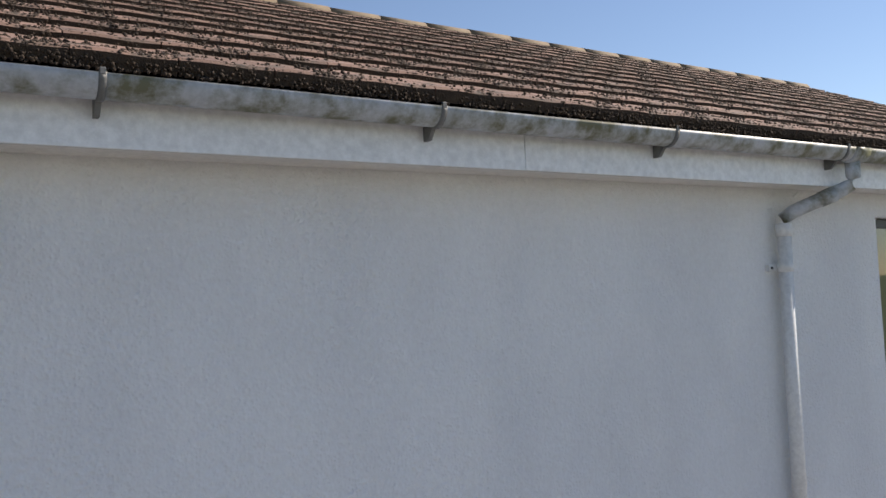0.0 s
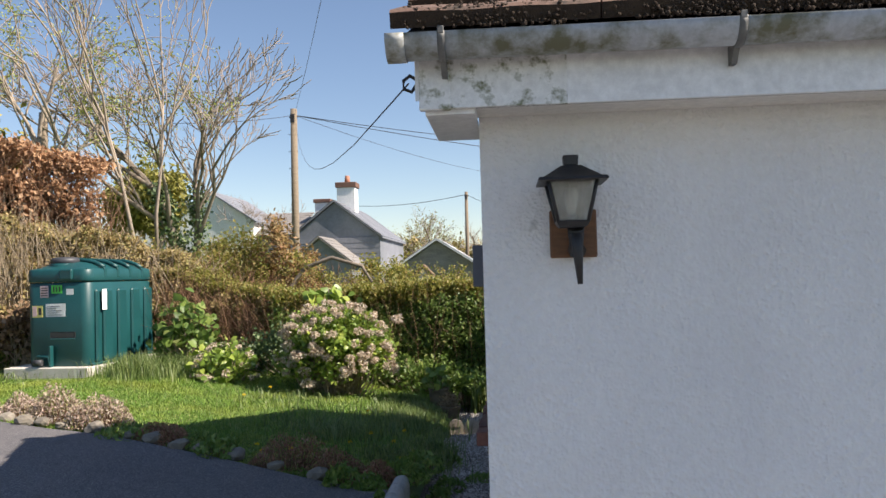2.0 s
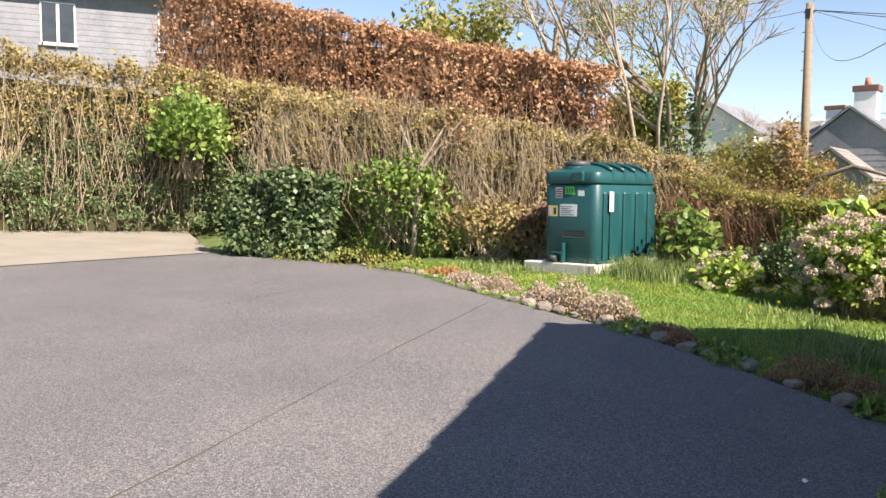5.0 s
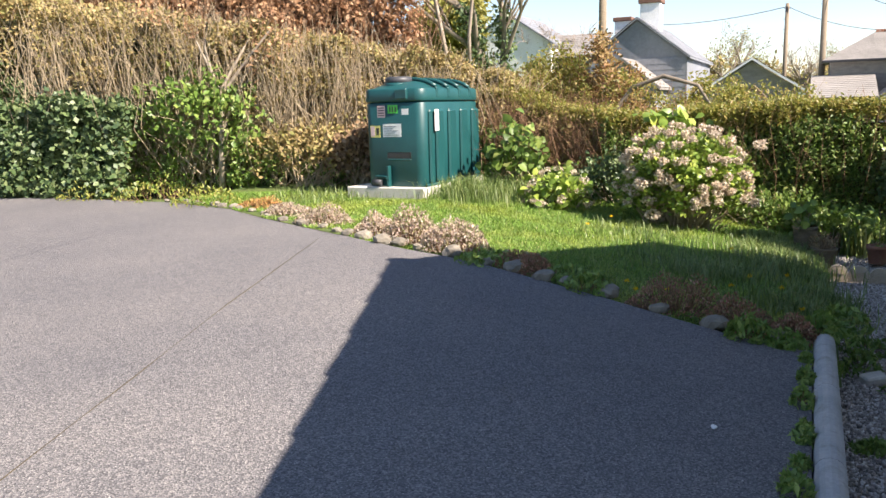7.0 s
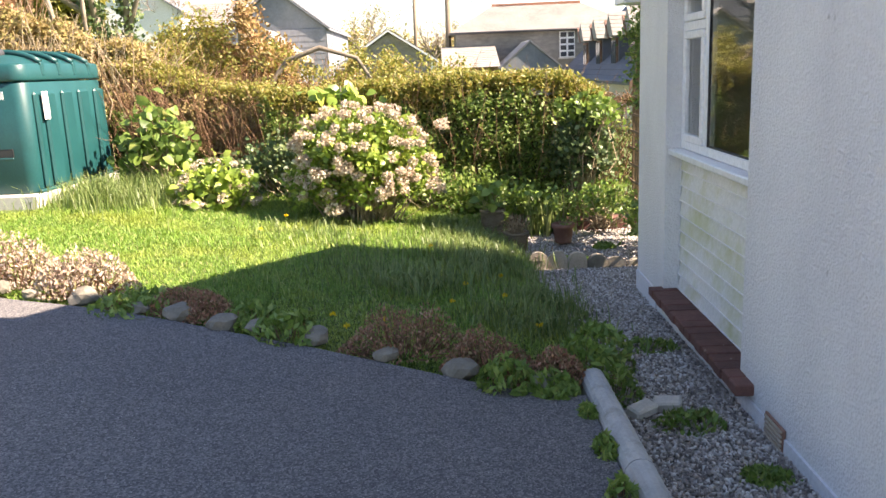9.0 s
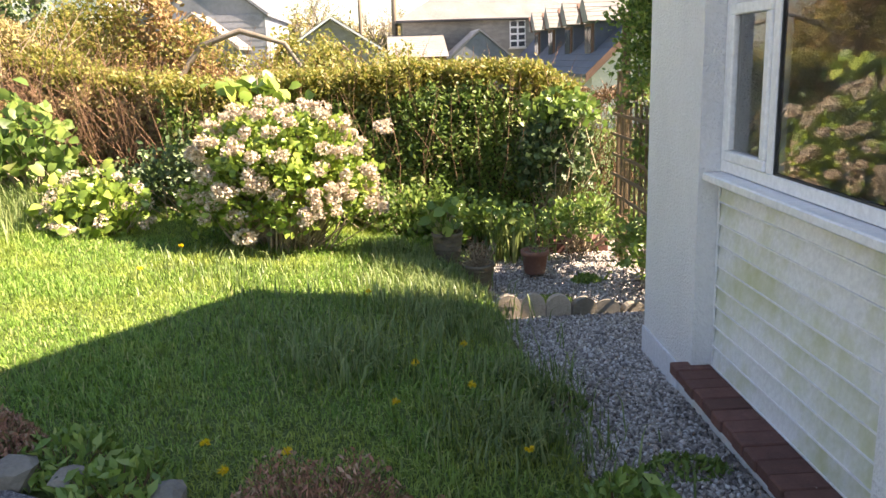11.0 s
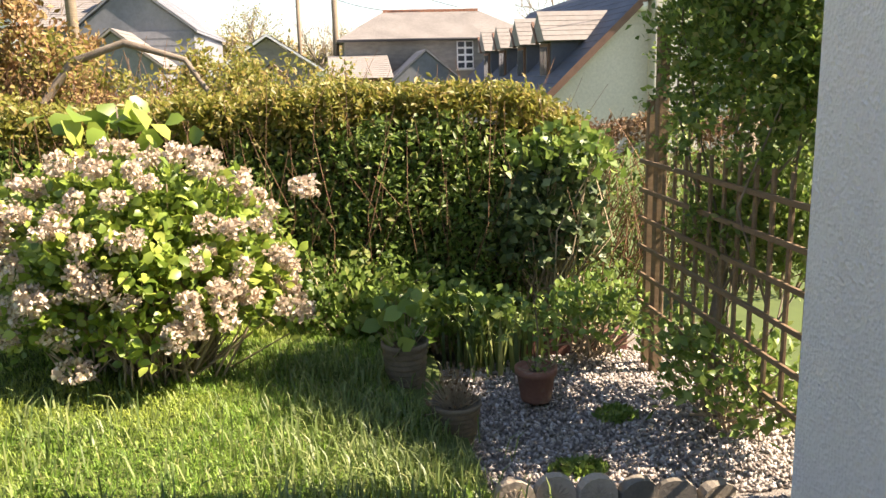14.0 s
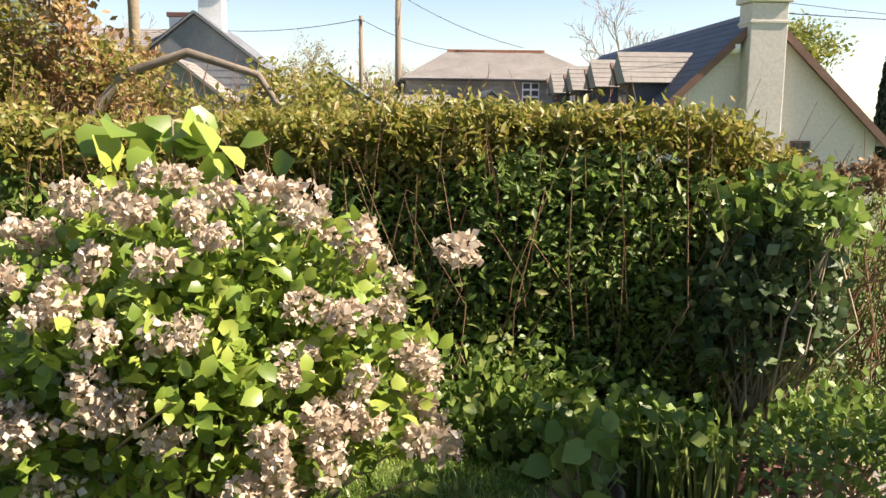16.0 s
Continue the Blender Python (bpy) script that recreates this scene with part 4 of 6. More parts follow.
# ---- oil tank ----
def tank():
    base = pose(-5.53, 7.88, 0.16, 0, 0, -3)
    slab = tagged(part("concrete_base", boxbm(-1.15, 0.06, -0.14, 1.95, -0.35, 0.0, 0.01), M_slab, None), "pale concrete slab under the oil tank", "slab")
    slab.matrix_world = base
    t = thing("oil_tank", "dark green ribbed plastic heating-oil tank on a concrete slab", "oil tank", "", "", base @ Matrix.Diagonal((0.86, 0.95, 1.06, 1)))
    W, L, H = 1.05, 1.85, 1.09

    def shell(z0, z1, grow0, grow1, mat, nm):
        bm = bmesh.new()
        rad, seg = 0.14, 5
        rings = []
        for z, g in ((z0, grow0), (z0 + 0.02, grow0 + 0.01), (z1 - 0.02, grow1 + 0.01), (z1, grow1 - 0.01)):
            ring = []
            for cx, cy, a0 in ((-rad, rad, -90), (-rad, L - rad, 0), (-W + rad, L - rad, 90), (-W + rad, rad, 180)):
                for k in range(seg + 1):
                    a = math.radians(a0 + 90 * k / seg)
                    ring.append(bm.verts.new((cx + (rad + g) * math.cos(a), cy + (rad + g) * math.sin(a), z)))
            rings.append(ring)
        n = len(rings[0])
        for r0, r1 in zip(rings, rings[1:]):
            for k in range(n):
                bm.faces.new((r0[k], r0[(k + 1) % n], r1[(k + 1) % n], r1[k])).smooth = True
        bm.faces.new(rings[0][::-1])
        bm.faces.new(rings[-1])
        return part(nm, bm, mat, t)

    shell(0.0, 1.07, -0.012, 0.0, M_tank, "body")
    shell(1.075, 1.24, 0.015, 0.005, M_tank, "rim_band")
    # domed top
    bm = bmesh.new()
    nx, nyy = 12, 10
    grid = [[bm.verts.new((-W + 0.03 + (W - 0.06) * i / nx, 0.03 + (L - 0.06) * j / nyy, 1.235 + 0.11 * (1 - abs(2 * i / nx - 1) ** 2.6) * (1 - abs(2 * j / nyy - 1) ** 6))) for j in range(nyy + 1)] for i in range(nx + 1)]
    for i in range(nx):
        for j in range(nyy):
            bm.faces.new((grid[i][j], grid[i + 1][j], grid[i + 1][j + 1], grid[i][j + 1])).smooth = True
    part("top", bm, M_tank, t)
    for k in range(4):
        y = 0.42 + 0.36 * k
        pts = [(-W + 0.02 + (W - 0.0) * u, y, 1.235 + 0.012 + 0.115 * (1 - abs(2 * u - 1) ** 2.6)) for u in np.linspace(0.02, 0.99, 12)]
        part("top_rib", tubebm(pts, 0.028, 6), M_tank, t)
        part("rib_foot", boxbm(-0.005, 0.03, y - 0.035, y + 0.035, 1.12, 1.25, 0.01), M_tank, t)
    # sunk flutes of the long side
    for k in range(4):
        y = 0.24 + 0.40 * k
        part("rib", boxbm(-0.01, 0.05, y + 0.10, y + 0.34, 0.03, 0.97, 0.025), M_tank, t)
    part("side_foot", boxbm(-0.01, 0.045, 0.02, L - 0.06, 0.0, 0.035, 0.01), M_tank, t)
    part("edge_rib", boxbm(-0.01, 0.05, 0.14, 0.24, 0.03, 0.97, 0.025), M_tank, t)
    bm = lathe([(0.20, 0.0), (0.22, 0.01), (0.22, 0.05), (0.20, 0.075), (0.17, 0.085), (0.05, 0.09)], 28)
    lid = part("lid", bm, M_tankdark, t, "dark grey inspection lid")
    lid.location = (-0.62, 0.36, 1.31)
    part("lid_seat", lathe([(0.24, -0.08), (0.24, 0.0), (0.2, 0.01)], 28), M_tank, t).location = (-0.62, 0.36, 1.31)
    part("fill_box", boxbm(-0.45, -0.24, -0.06, 0.05, 1.10, 1.235, 0.015), M_tank, t)

    def label(nm, x0, x1, z0, z1, mat, txt):
        lab = part(nm, boxbm(x0, x1, -0.016, -0.0125, z0, z1), mat, t, txt)
        return lab

    a = label("label", -0.80, -0.66, 0.88, 1.03, M_pinklab, "pink warning label")
    for k in range(4):
        part("print", boxbm(-0.785, -0.675, -0.0185, -0.0165, 0.90 + 0.032 * k, 0.912 + 0.032 * k), M_ink, a)
    a = label("label", -0.61, -0.43, 0.93, 1.035, M_greenlab, "bright green label with dark marks")
    for k in range(3):
        part("print", boxbm(-0.58 + 0.05 * k, -0.56 + 0.05 * k, -0.0185, -0.0165, 0.95, 1.015), M_ink, a)
    label("label", -0.36, -0.24, 0.91, 0.985, M_paper, "white label")
    a = label("label", -0.94, -0.76, 0.63, 0.78, M_yellab, "yellow hazard label")
    part("print", boxbm(-0.93, -0.86, -0.0185, -0.0165, 0.645, 0.77), M_pinklab, a)
    part("print", boxbm(-0.83, -0.78, -0.0185, -0.0165, 0.66, 0.75, m=pose(0, 0, 0, 0, 0, 0)), M_ink, a)
    a = label("label", -0.71, -0.38, 0.635, 0.80, M_paper, "white notice with small print")
    for k in range(5):
        part("print", boxbm(-0.69, -0.69 + (0.27, 0.2, 0.25, 0.16, 0.22)[k], -0.0185, -0.0165, 0.655 + 0.027 * k, 0.661 + 0.027 * k), M_ink, a)
    a = part("label", boxbm(0.05, 0.053, 0.275, 0.40, 0.70, 0.97), M_paper, t, "tall white label on the ribbed side")
    # No hollow is cut: black colour paints the shade of the handhold.
    part("handhold", boxbm(-0.64, -0.22, -0.017, -0.008, 0.36, 0.44, 0.01), M_ink, t, "raised black patch painted as the shade of a recess")
    part("handhold_lip", boxbm(-0.64, -0.22, -0.024, -0.009, 0.335, 0.358, 0.006), M_tank, t)
    part("valve_pipe", tubebm([(-0.82, -0.02, 0.13), (-0.82, -0.09, 0.13), (-0.62, -0.09, 0.13), (-0.60, -0.09, 0.02)], 0.02, 8), M_tank, t)
    part("valve", tubebm([(-0.86, -0.12, 0.06), (-0.70, -0.12, 0.06)], 0.04, 10), M_tankdark, t, "dark metal valve")
    part("valve_bracket", boxbm(-0.62, -0.58, -0.10, -0.02, 0.0, 0.27, 0.006), M_tank, t)
    return t


tank()


# ---- pots ----
def pot(x, y, zb, r, h, mat, label, ribs=0, plant=None, leaf=0.05, n=60, ph=0.15, tilt=0):
    prof = [(r * 0.72, 0), (r * 0.78, h * 0.1)]
    if ribs:
        for k in range(ribs):
            z = h * (0.12 + 0.72 * k / ribs)
            rr_ = r * (0.78 + 0.17 * k / ribs)
            prof += [(rr_, z), (rr_ + 0.008, z + h * 0.3 / ribs), (rr_, z + h * 0.62 / ribs)]
        prof += [(r * 0.98, h * 0.88), (r * 1.04, h * 0.92), (r * 1.04, h), (r * 0.92, h), (r * 0.9, h * 0.88)]
    else:
        prof += [(r * 0.93, h * 0.78), (r * 1.04, h * 0.79), (r * 1.06, h * 0.98), (r * 1.02, h), (r * 0.92, h), (r * 0.9, h * 0.88)]
    t = thing("plant_pot", label, "plant pot", "pots on the gravel", "", pose(x, y, zb, tilt, 0, 0))
    part("pot", lathe(prof, 28), mat, t)
    part("soil", lathe([(r * 0.905, h * 0.80), (r * 0.905, h * 0.86), (0.01, h * 0.89)], 20), M_soil, t)
    if plant:
        c = np.column_stack([RNG.normal(0, r * 0.55, n), RNG.normal(0, r * 0.55, n), h * 0.9 + RNG.uniform(0, ph, n)])
        mesh_part("plant", leaves("plant", c, RNG.uniform(0.7, 1.3, n) * leaf, plant, (0, 0, 0.3), rich=leaf > 0.04, width=0.75), t, "leafy plant")["kind"] = "stuff"
        b = np.column_stack([c[:, :2] * 0.3, np.full(n, h * 0.86)])
        mesh_part("stem", sticks("stem", b, c, 0.003, 0.002, M_twig), t, "thin stems")
    return t


pot(-0.855, 7.98, -0.53, 0.13, 0.31, M_agedpot, "ribbed stone-coloured pot, mossy, with a green plant", 7, L_weed, 0.10, 60, 0.30)
pot(-0.66, 7.40, -0.565, 0.125, 0.205, M_agedpot, "low ribbed brown pot with withered twigs", 6, L_brownleaf, 0.025, 140, 0.20)
pot(-0.125, 7.88, -0.59, 0.115, 0.20, M_terra, "terracotta pot with a young sapling", 0, L_weed, 0.03, 30, 0.08)
t = thing("sapling", "thin sapling growing in the terracotta pot", "sapling")
part("stem", tubebm([(-0.125, 7.88, -0.43), (-0.11, 7.89, -0.2), (-0.135, 7.88, 0.02)], [0.006, 0.005, 0.002], 6), M_bark, t)
c = np.array([(-0.125, 7.88, 0)]) + np.column_stack([RNG.normal(0, 0.12, 140), RNG.normal(0, 0.10, 140), RNG.uniform(-0.22, 0.06, 140)])
mesh_part("foliage", leaves("foliage", c, RNG.uniform(0.03, 0.055, 140), L_weed, (0, 0, 0.2), rich=True, width=0.7), t)
ob = tagged(part("brick_ledge", boxbm(-0.25, 0.75, 8.75, 8.95, -0.72, -0.52, 0.01), M_brick, None), "low brick ledge at the back of the gravel", "ledge")


# ---- trellis ----
def trellis():
    t = thing("trellis_fence", "weathered square wooden trellis on posts beside the gravel", "trellis")
    x0 = 0.0
    t.matrix_world = pose(0.645, 6.5, 0, 0, 0, -1.6) @ Matrix.Translation((0, -6.5, 0))
    for y, zt, w in ((6.46, 0.78, 0.08), (8.30, 1.5, 0.065), (8.45, 1.05, 0.045)):
        part("post", boxbm(x0 + 0.03, x0 + 0.03 + w, y - w / 2, y + w / 2, -0.8, zt, 0.006), M_timber, t)
    for k in range(6):
        z = -0.225 + 0.178 * k
        part("rail", boxbm(x0 - 0.005, x0 + 0.014, 6.43, 8.48, z, z + 0.026, 0.002), M_timber, t)
    for k in range(11):
        y = 6.57 + 0.155 * k
        part("slat", boxbm(x0 + 0.015, x0 + 0.03, y, y + 0.026, -0.30, 0.80, 0.002), M_timber, t)


trellis()


# ---- foliage ----
def stuff(name, me, label, category):
    return tagged(new(name, me), label, category, "", "stuff")


def lump(xyz, scale=1.0, seed=0.0):
    return np.array([noise.noise(Vector((float(p[0]) * scale + seed, float(p[1]) * scale - seed, float(p[2]) * scale))) for p in xyz])


def along(line, n):
    """n random places on a polyline of (x, y, low, high): centre, low, high and the cross direction."""
    P = np.array(line, float)
    seg = np.linalg.norm(np.diff(P[:, :2], axis=0), axis=1)
    cum = np.concatenate([[0], np.cumsum(seg)])
    s = RNG.uniform(0, cum[-1], n)
    out = np.column_stack([np.interp(s, cum, P[:, k]) for k in range(4)])
    i = np.clip(np.searchsorted(cum, s) - 1, 0, len(seg) - 1)
    d = np.diff(P[:, :2], axis=0)[i] / seg[i][:, None]
    cross = np.column_stack([d[:, 1], -d[:, 0]])
    return out, cross


def hedge(name, line, depth, n, size, mat, label, category="hedge", stems=0, stem_mat=None, stem_r=0.006, core=None, top_mat=None, low_mat=None, low_share=0.0, bumpy=0.18, stem_over=0.0, width=0.5, clump=9):
    """A hedge along a line: leaves thick on face and top, stems within."""
    t = thing(name, label, category)
    o, cr = along(line, n)
    top = RNG.random(n) < 0.28
    h = np.where(top, 1 - np.abs(RNG.normal(0, 0.035, n)), RNG.random(n) ** 0.9)
    side = np.where(top, RNG.uniform(-1, 1, n), 1 - np.abs(RNG.normal(0, 0.22, n)))
    z = o[:, 2] + (o[:, 3] - o[:, 2]) * h
    xy = o[:, :2] + cr * (side * depth * 0.5 * (1.25 - 0.6 * h))[:, None]
    c = np.column_stack([xy, z])
    b = lump(c, 1.6, 3.1) + 0.5 * lump(c, 4.0, 1.3)
    c[:, :2] += cr * (b * bumpy)[:, None]
    c[:, 2] += smooth((h - 0.4) / 0.6) * b * bumpy * 0.7
    g = RNG.integers(0, max(n // clump, 1), n)
    c[:] = c[g] + RNG.normal(0, size * 0.75, (n, 3)) + np.column_stack([cr[g] * (np.abs(RNG.normal(0, 0.5, n)) * size)[:, None], np.zeros(n)])
    h, cr, b = h[g], cr[g], b[g]
    sz = RNG.uniform(0.6, 1.4, n) * size
    kind = np.zeros(n, int)
    if top_mat:
        kind[(h > 0.86 + 0.1 * b)] = 1
    if low_mat:
        kind[(h < low_share + 0.25 * b) & (kind == 0)] = 2
    aim = np.column_stack([cr * 0.35, np.full(n, 0.25)])
    for k, (mt, nm) in enumerate(((mat, "foliage"), (top_mat, "young_growth"), (low_mat, "low_growth"))):
        if mt and (kind == k).any():
            q = kind == k
            ob = mesh_part(nm, leaves(nm, c[q], sz[q], mt, aim[q], width=width), t)
            ob["kind"] = "stuff"
    # Added solid core: its dark colour stands for shade behind the leaves.
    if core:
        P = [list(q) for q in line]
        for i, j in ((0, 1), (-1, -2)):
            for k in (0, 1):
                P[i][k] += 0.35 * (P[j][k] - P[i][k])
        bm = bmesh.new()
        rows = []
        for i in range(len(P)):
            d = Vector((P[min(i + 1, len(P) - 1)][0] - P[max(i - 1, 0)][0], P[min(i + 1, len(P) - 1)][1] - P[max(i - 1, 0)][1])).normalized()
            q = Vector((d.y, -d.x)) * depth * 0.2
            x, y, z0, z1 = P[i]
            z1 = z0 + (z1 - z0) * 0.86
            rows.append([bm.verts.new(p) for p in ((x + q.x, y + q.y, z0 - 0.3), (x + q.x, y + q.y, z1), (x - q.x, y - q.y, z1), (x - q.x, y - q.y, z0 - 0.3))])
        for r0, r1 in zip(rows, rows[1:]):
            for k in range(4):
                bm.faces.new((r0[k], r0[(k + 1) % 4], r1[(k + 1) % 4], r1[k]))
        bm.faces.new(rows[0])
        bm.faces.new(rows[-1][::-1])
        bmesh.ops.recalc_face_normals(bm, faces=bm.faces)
        part("inner_growth", bm, core, t, "solid dark core painted as the shade inside the hedge")
    if stems:
        o, cr = along(line, stems)
        a = np.column_stack([o[:, :2] + cr * (RNG.uniform(-0.3, 0.95, stems) * depth * 0.5)[:, None], o[:, 2] + (o[:, 3] - o[:, 2]) * RNG.uniform(-0.05, 0.35, stems)])
        hh = (o[:, 3] - o[:, 2]) * RNG.uniform(0.35, 1.0, stems)
        e = a + np.column_stack([RNG.normal(0, 0.34, (stems, 2)), hh])
        e[:, 2] = np.minimum(e[:, 2], o[:, 3] + RNG.uniform(-0.25, 0.1 + stem_over, stems))
        ob = mesh_part("stem", sticks("stem", a, e, RNG.uniform(0.6, 1.6, stems) * stem_r, stem_r * 0.4, stem_mat, 0.22), t, "bare stems")
        ob["kind"] = "stuff"
    return t


# Fill colour for the hedge cores, inner shade painted dark.
M_dark = surface("inner_shade_fill", (0.035, 0.038, 0.016), (0.085, 0.078, 0.035), 8, 40, 0.95, 0.5)
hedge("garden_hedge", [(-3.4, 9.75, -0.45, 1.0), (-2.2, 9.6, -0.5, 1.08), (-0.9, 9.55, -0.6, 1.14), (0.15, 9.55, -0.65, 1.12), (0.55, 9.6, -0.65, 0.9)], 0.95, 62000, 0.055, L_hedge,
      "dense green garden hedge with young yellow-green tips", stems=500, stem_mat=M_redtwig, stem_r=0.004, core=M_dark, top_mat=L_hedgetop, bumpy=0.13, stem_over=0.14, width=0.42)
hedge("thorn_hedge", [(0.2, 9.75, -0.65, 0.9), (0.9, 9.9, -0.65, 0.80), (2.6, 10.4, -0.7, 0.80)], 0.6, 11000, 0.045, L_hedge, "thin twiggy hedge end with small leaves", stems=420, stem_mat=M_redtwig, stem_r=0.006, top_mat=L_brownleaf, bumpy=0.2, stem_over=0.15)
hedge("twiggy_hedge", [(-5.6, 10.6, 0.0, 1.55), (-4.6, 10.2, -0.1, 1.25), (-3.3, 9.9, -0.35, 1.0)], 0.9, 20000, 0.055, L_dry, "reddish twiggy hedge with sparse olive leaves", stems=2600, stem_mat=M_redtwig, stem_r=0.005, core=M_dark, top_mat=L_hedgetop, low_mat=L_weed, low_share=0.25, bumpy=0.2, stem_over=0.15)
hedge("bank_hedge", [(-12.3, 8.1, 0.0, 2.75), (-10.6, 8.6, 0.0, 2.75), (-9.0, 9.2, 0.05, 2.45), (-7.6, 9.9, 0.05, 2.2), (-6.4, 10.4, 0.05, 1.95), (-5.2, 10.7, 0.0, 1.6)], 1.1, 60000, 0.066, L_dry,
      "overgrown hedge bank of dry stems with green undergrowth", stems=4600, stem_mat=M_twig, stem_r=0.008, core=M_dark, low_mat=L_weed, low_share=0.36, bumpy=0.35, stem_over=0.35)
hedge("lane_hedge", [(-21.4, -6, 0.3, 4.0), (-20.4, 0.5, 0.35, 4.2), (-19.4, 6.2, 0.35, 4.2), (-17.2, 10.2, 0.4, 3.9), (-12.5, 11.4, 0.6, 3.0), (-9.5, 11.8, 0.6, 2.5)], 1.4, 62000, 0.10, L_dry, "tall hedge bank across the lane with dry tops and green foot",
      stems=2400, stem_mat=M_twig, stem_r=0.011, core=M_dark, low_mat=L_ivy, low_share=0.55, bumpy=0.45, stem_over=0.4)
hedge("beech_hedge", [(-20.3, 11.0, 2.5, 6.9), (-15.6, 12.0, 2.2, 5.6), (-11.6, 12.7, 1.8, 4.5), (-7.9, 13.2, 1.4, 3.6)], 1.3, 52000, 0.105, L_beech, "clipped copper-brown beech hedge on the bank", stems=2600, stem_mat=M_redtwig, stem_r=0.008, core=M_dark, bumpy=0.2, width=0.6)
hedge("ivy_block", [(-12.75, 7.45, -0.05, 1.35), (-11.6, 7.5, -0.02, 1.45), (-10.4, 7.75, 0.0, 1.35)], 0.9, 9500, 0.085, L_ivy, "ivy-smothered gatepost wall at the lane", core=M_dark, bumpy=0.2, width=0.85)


def shrub(name, centre, radii, n, size, mat, label, category="shrub", stems=40, stem_mat=None, rich=False, hollow=0.55, width=0.6, aim_up=0.3, base=None, clump=7):
    """A rounded, uneven bush: leaves in clumps near its skin, stems to its foot."""
    t = thing(name, label, category)
    d = unit(RNG.normal(size=(n, 3)))
    d[:, 2] = np.where(d[:, 2] < -0.35, -d[:, 2] * 0.6, d[:, 2])
    r = RNG.uniform(hollow, 1.0, n) ** 0.7
    rough_ = 1 + 0.38 * lump(d, 2.4, centre[0])
    c = np.array(centre) + d * (r * rough_)[:, None] * np.array(radii)
    g = RNG.integers(0, max(n // clump, 1), n)
    c, d = c[g] + RNG.normal(0, size * 0.8, (n, 3)), d[g]
    ob = mesh_part("foliage", leaves("foliage", c, RNG.uniform(0.6, 1.35, n) * size, mat, d * 0.6 + np.array([0, 0, aim_up]), rich=rich, width=width), t)
    ob["kind"] = "stuff"
    if stems:
        k = RNG.choice(n, stems)
        foot = np.array(centre) - np.array([0, 0, radii[2] * 0.95]) if base is None else np.array(base)
        a = foot + RNG.normal(0, 0.2, (stems, 3)) * np.array([radii[0], radii[1], 0.05])
        mesh_part("stem", sticks("stem", a, c[k], 0.010, 0.004, stem_mat or M_twig, 0.15), t, "woody stems")["kind"] = "stuff"
    return t


def flower_heads(parent, centres, r=0.066, per=120):
    """Dried mop-heads: each a ball of small petals, a mesh of its own."""
    for q in centres:
        d = unit(RNG.normal(size=(per, 3)))
        k = RNG.uniform(0.75, 1.2, 3) * np.array([1, 1, 0.8])
        c = d * RNG.uniform(0.55, 1.0, (per, 1)) * r * k * (1 + 0.35 * lump(d, 1.8, float(q[0]) * 9))[:, None]
        ob = mesh_part("flower_head", leaves("flower_head", c, RNG.uniform(0.28, 0.55, per) * r, L_petal, d * 0.4, width=0.8, lit=(0, 0, 0)), parent, "dried pinkish mop-head")
        ob.location = q


HC, HR = np.array([-2.2, 7.95, 0.22]), np.array([0.72, 0.6, 0.68])
hyd = shrub("hydrangea", HC, HR, 10500, 0.055, L_hyd, "large hydrangea bush full of dried pinkish flower heads", "hydrangea", 260, M_twig, True, 0.45, 0.7)
d = unit(RNG.normal(size=(520, 3)))
d = d[(d[:, 2] > -0.25) & (d[:, 1] < 0.55)][:105]
w = np.where(d[:, 2] > 0.35, 1.06, 1.0)
flower_heads(hyd, HC + d * HR * (w * (1 + 0.2 * lump(d, 2.4, HC[0])))[:, None])
flower_heads(hyd, [(-2.44, 7.40, -0.06), (-1.41, 7.77, 0.06), (-1.35, 7.78, 0.70)], 0.085)
low = shrub("small_hydrangea", (-3.75, 8.1, 0.0), (0.42, 0.38, 0.42), 700, 0.09, L_hyd, "small pale hydrangea at the lawn's edge", "hydrangea", 60, M_twig, True, 0.4, 0.7)
d = unit(RNG.normal(size=(60, 3)))
d = d[d[:, 2] > -0.1][:30]
flower_heads(low, np.array((-3.75, 8.1, 0.0)) + d * np.array((0.42, 0.38, 0.42)), 0.055, 60)
t = thing("sycamore_sprig", "broad-leaved sapling topping the hedge", "sapling")
c = np.array([(-2.45, 8.75, 1.0)]) + RNG.normal(0, 1, (26, 3)) * np.array([0.17, 0.12, 0.06])
mesh_part("foliage", leaves("foliage", c, RNG.uniform(0.11, 0.18, 26), L_hyd, (0, -0.5, -0.1), rich=True, width=1.0), t)
part("stem", tubebm([(-2.5, 8.8, -0.5), (-2.45, 8.78, 0.4), (-2.45, 8.75, 1.1)], [0.015, 0.01, 0.005], 6), M_bark, t)
shrub("leafy_shrub", (-4.55, 8.95, 0.45), (0.38, 0.3, 0.62), 330, 0.12, L_hedge, "broad-leaved green shrub beside the tank", rich=True, hollow=0.3, width=0.85)
shrub("dark_shrub", (-3.0, 8.9, 0.1), (0.9, 0.4, 0.5), 2600, 0.06, L_ivy, "dark glossy evergreen under the hedge")
shrub("dark_shrub", (-1.2, 8.9, -0.25), (0.8, 0.3, 0.35), 1800, 0.06, L_hedge, "glossy evergreen under the hedge")
shrub("withered_shrub", (-7.0, 8.75, 0.45), (0.5, 0.4, 0.55), 1500, 0.09, L_brownleaf, "shrub with withered brown leaves by the tank")
shrub("bramble", (-9.8, 8.3, 1.1), (1.3, 0.6, 0.85), 2600, 0.10, L_weed, "green bramble growing out of the hedge bank", rich=False)
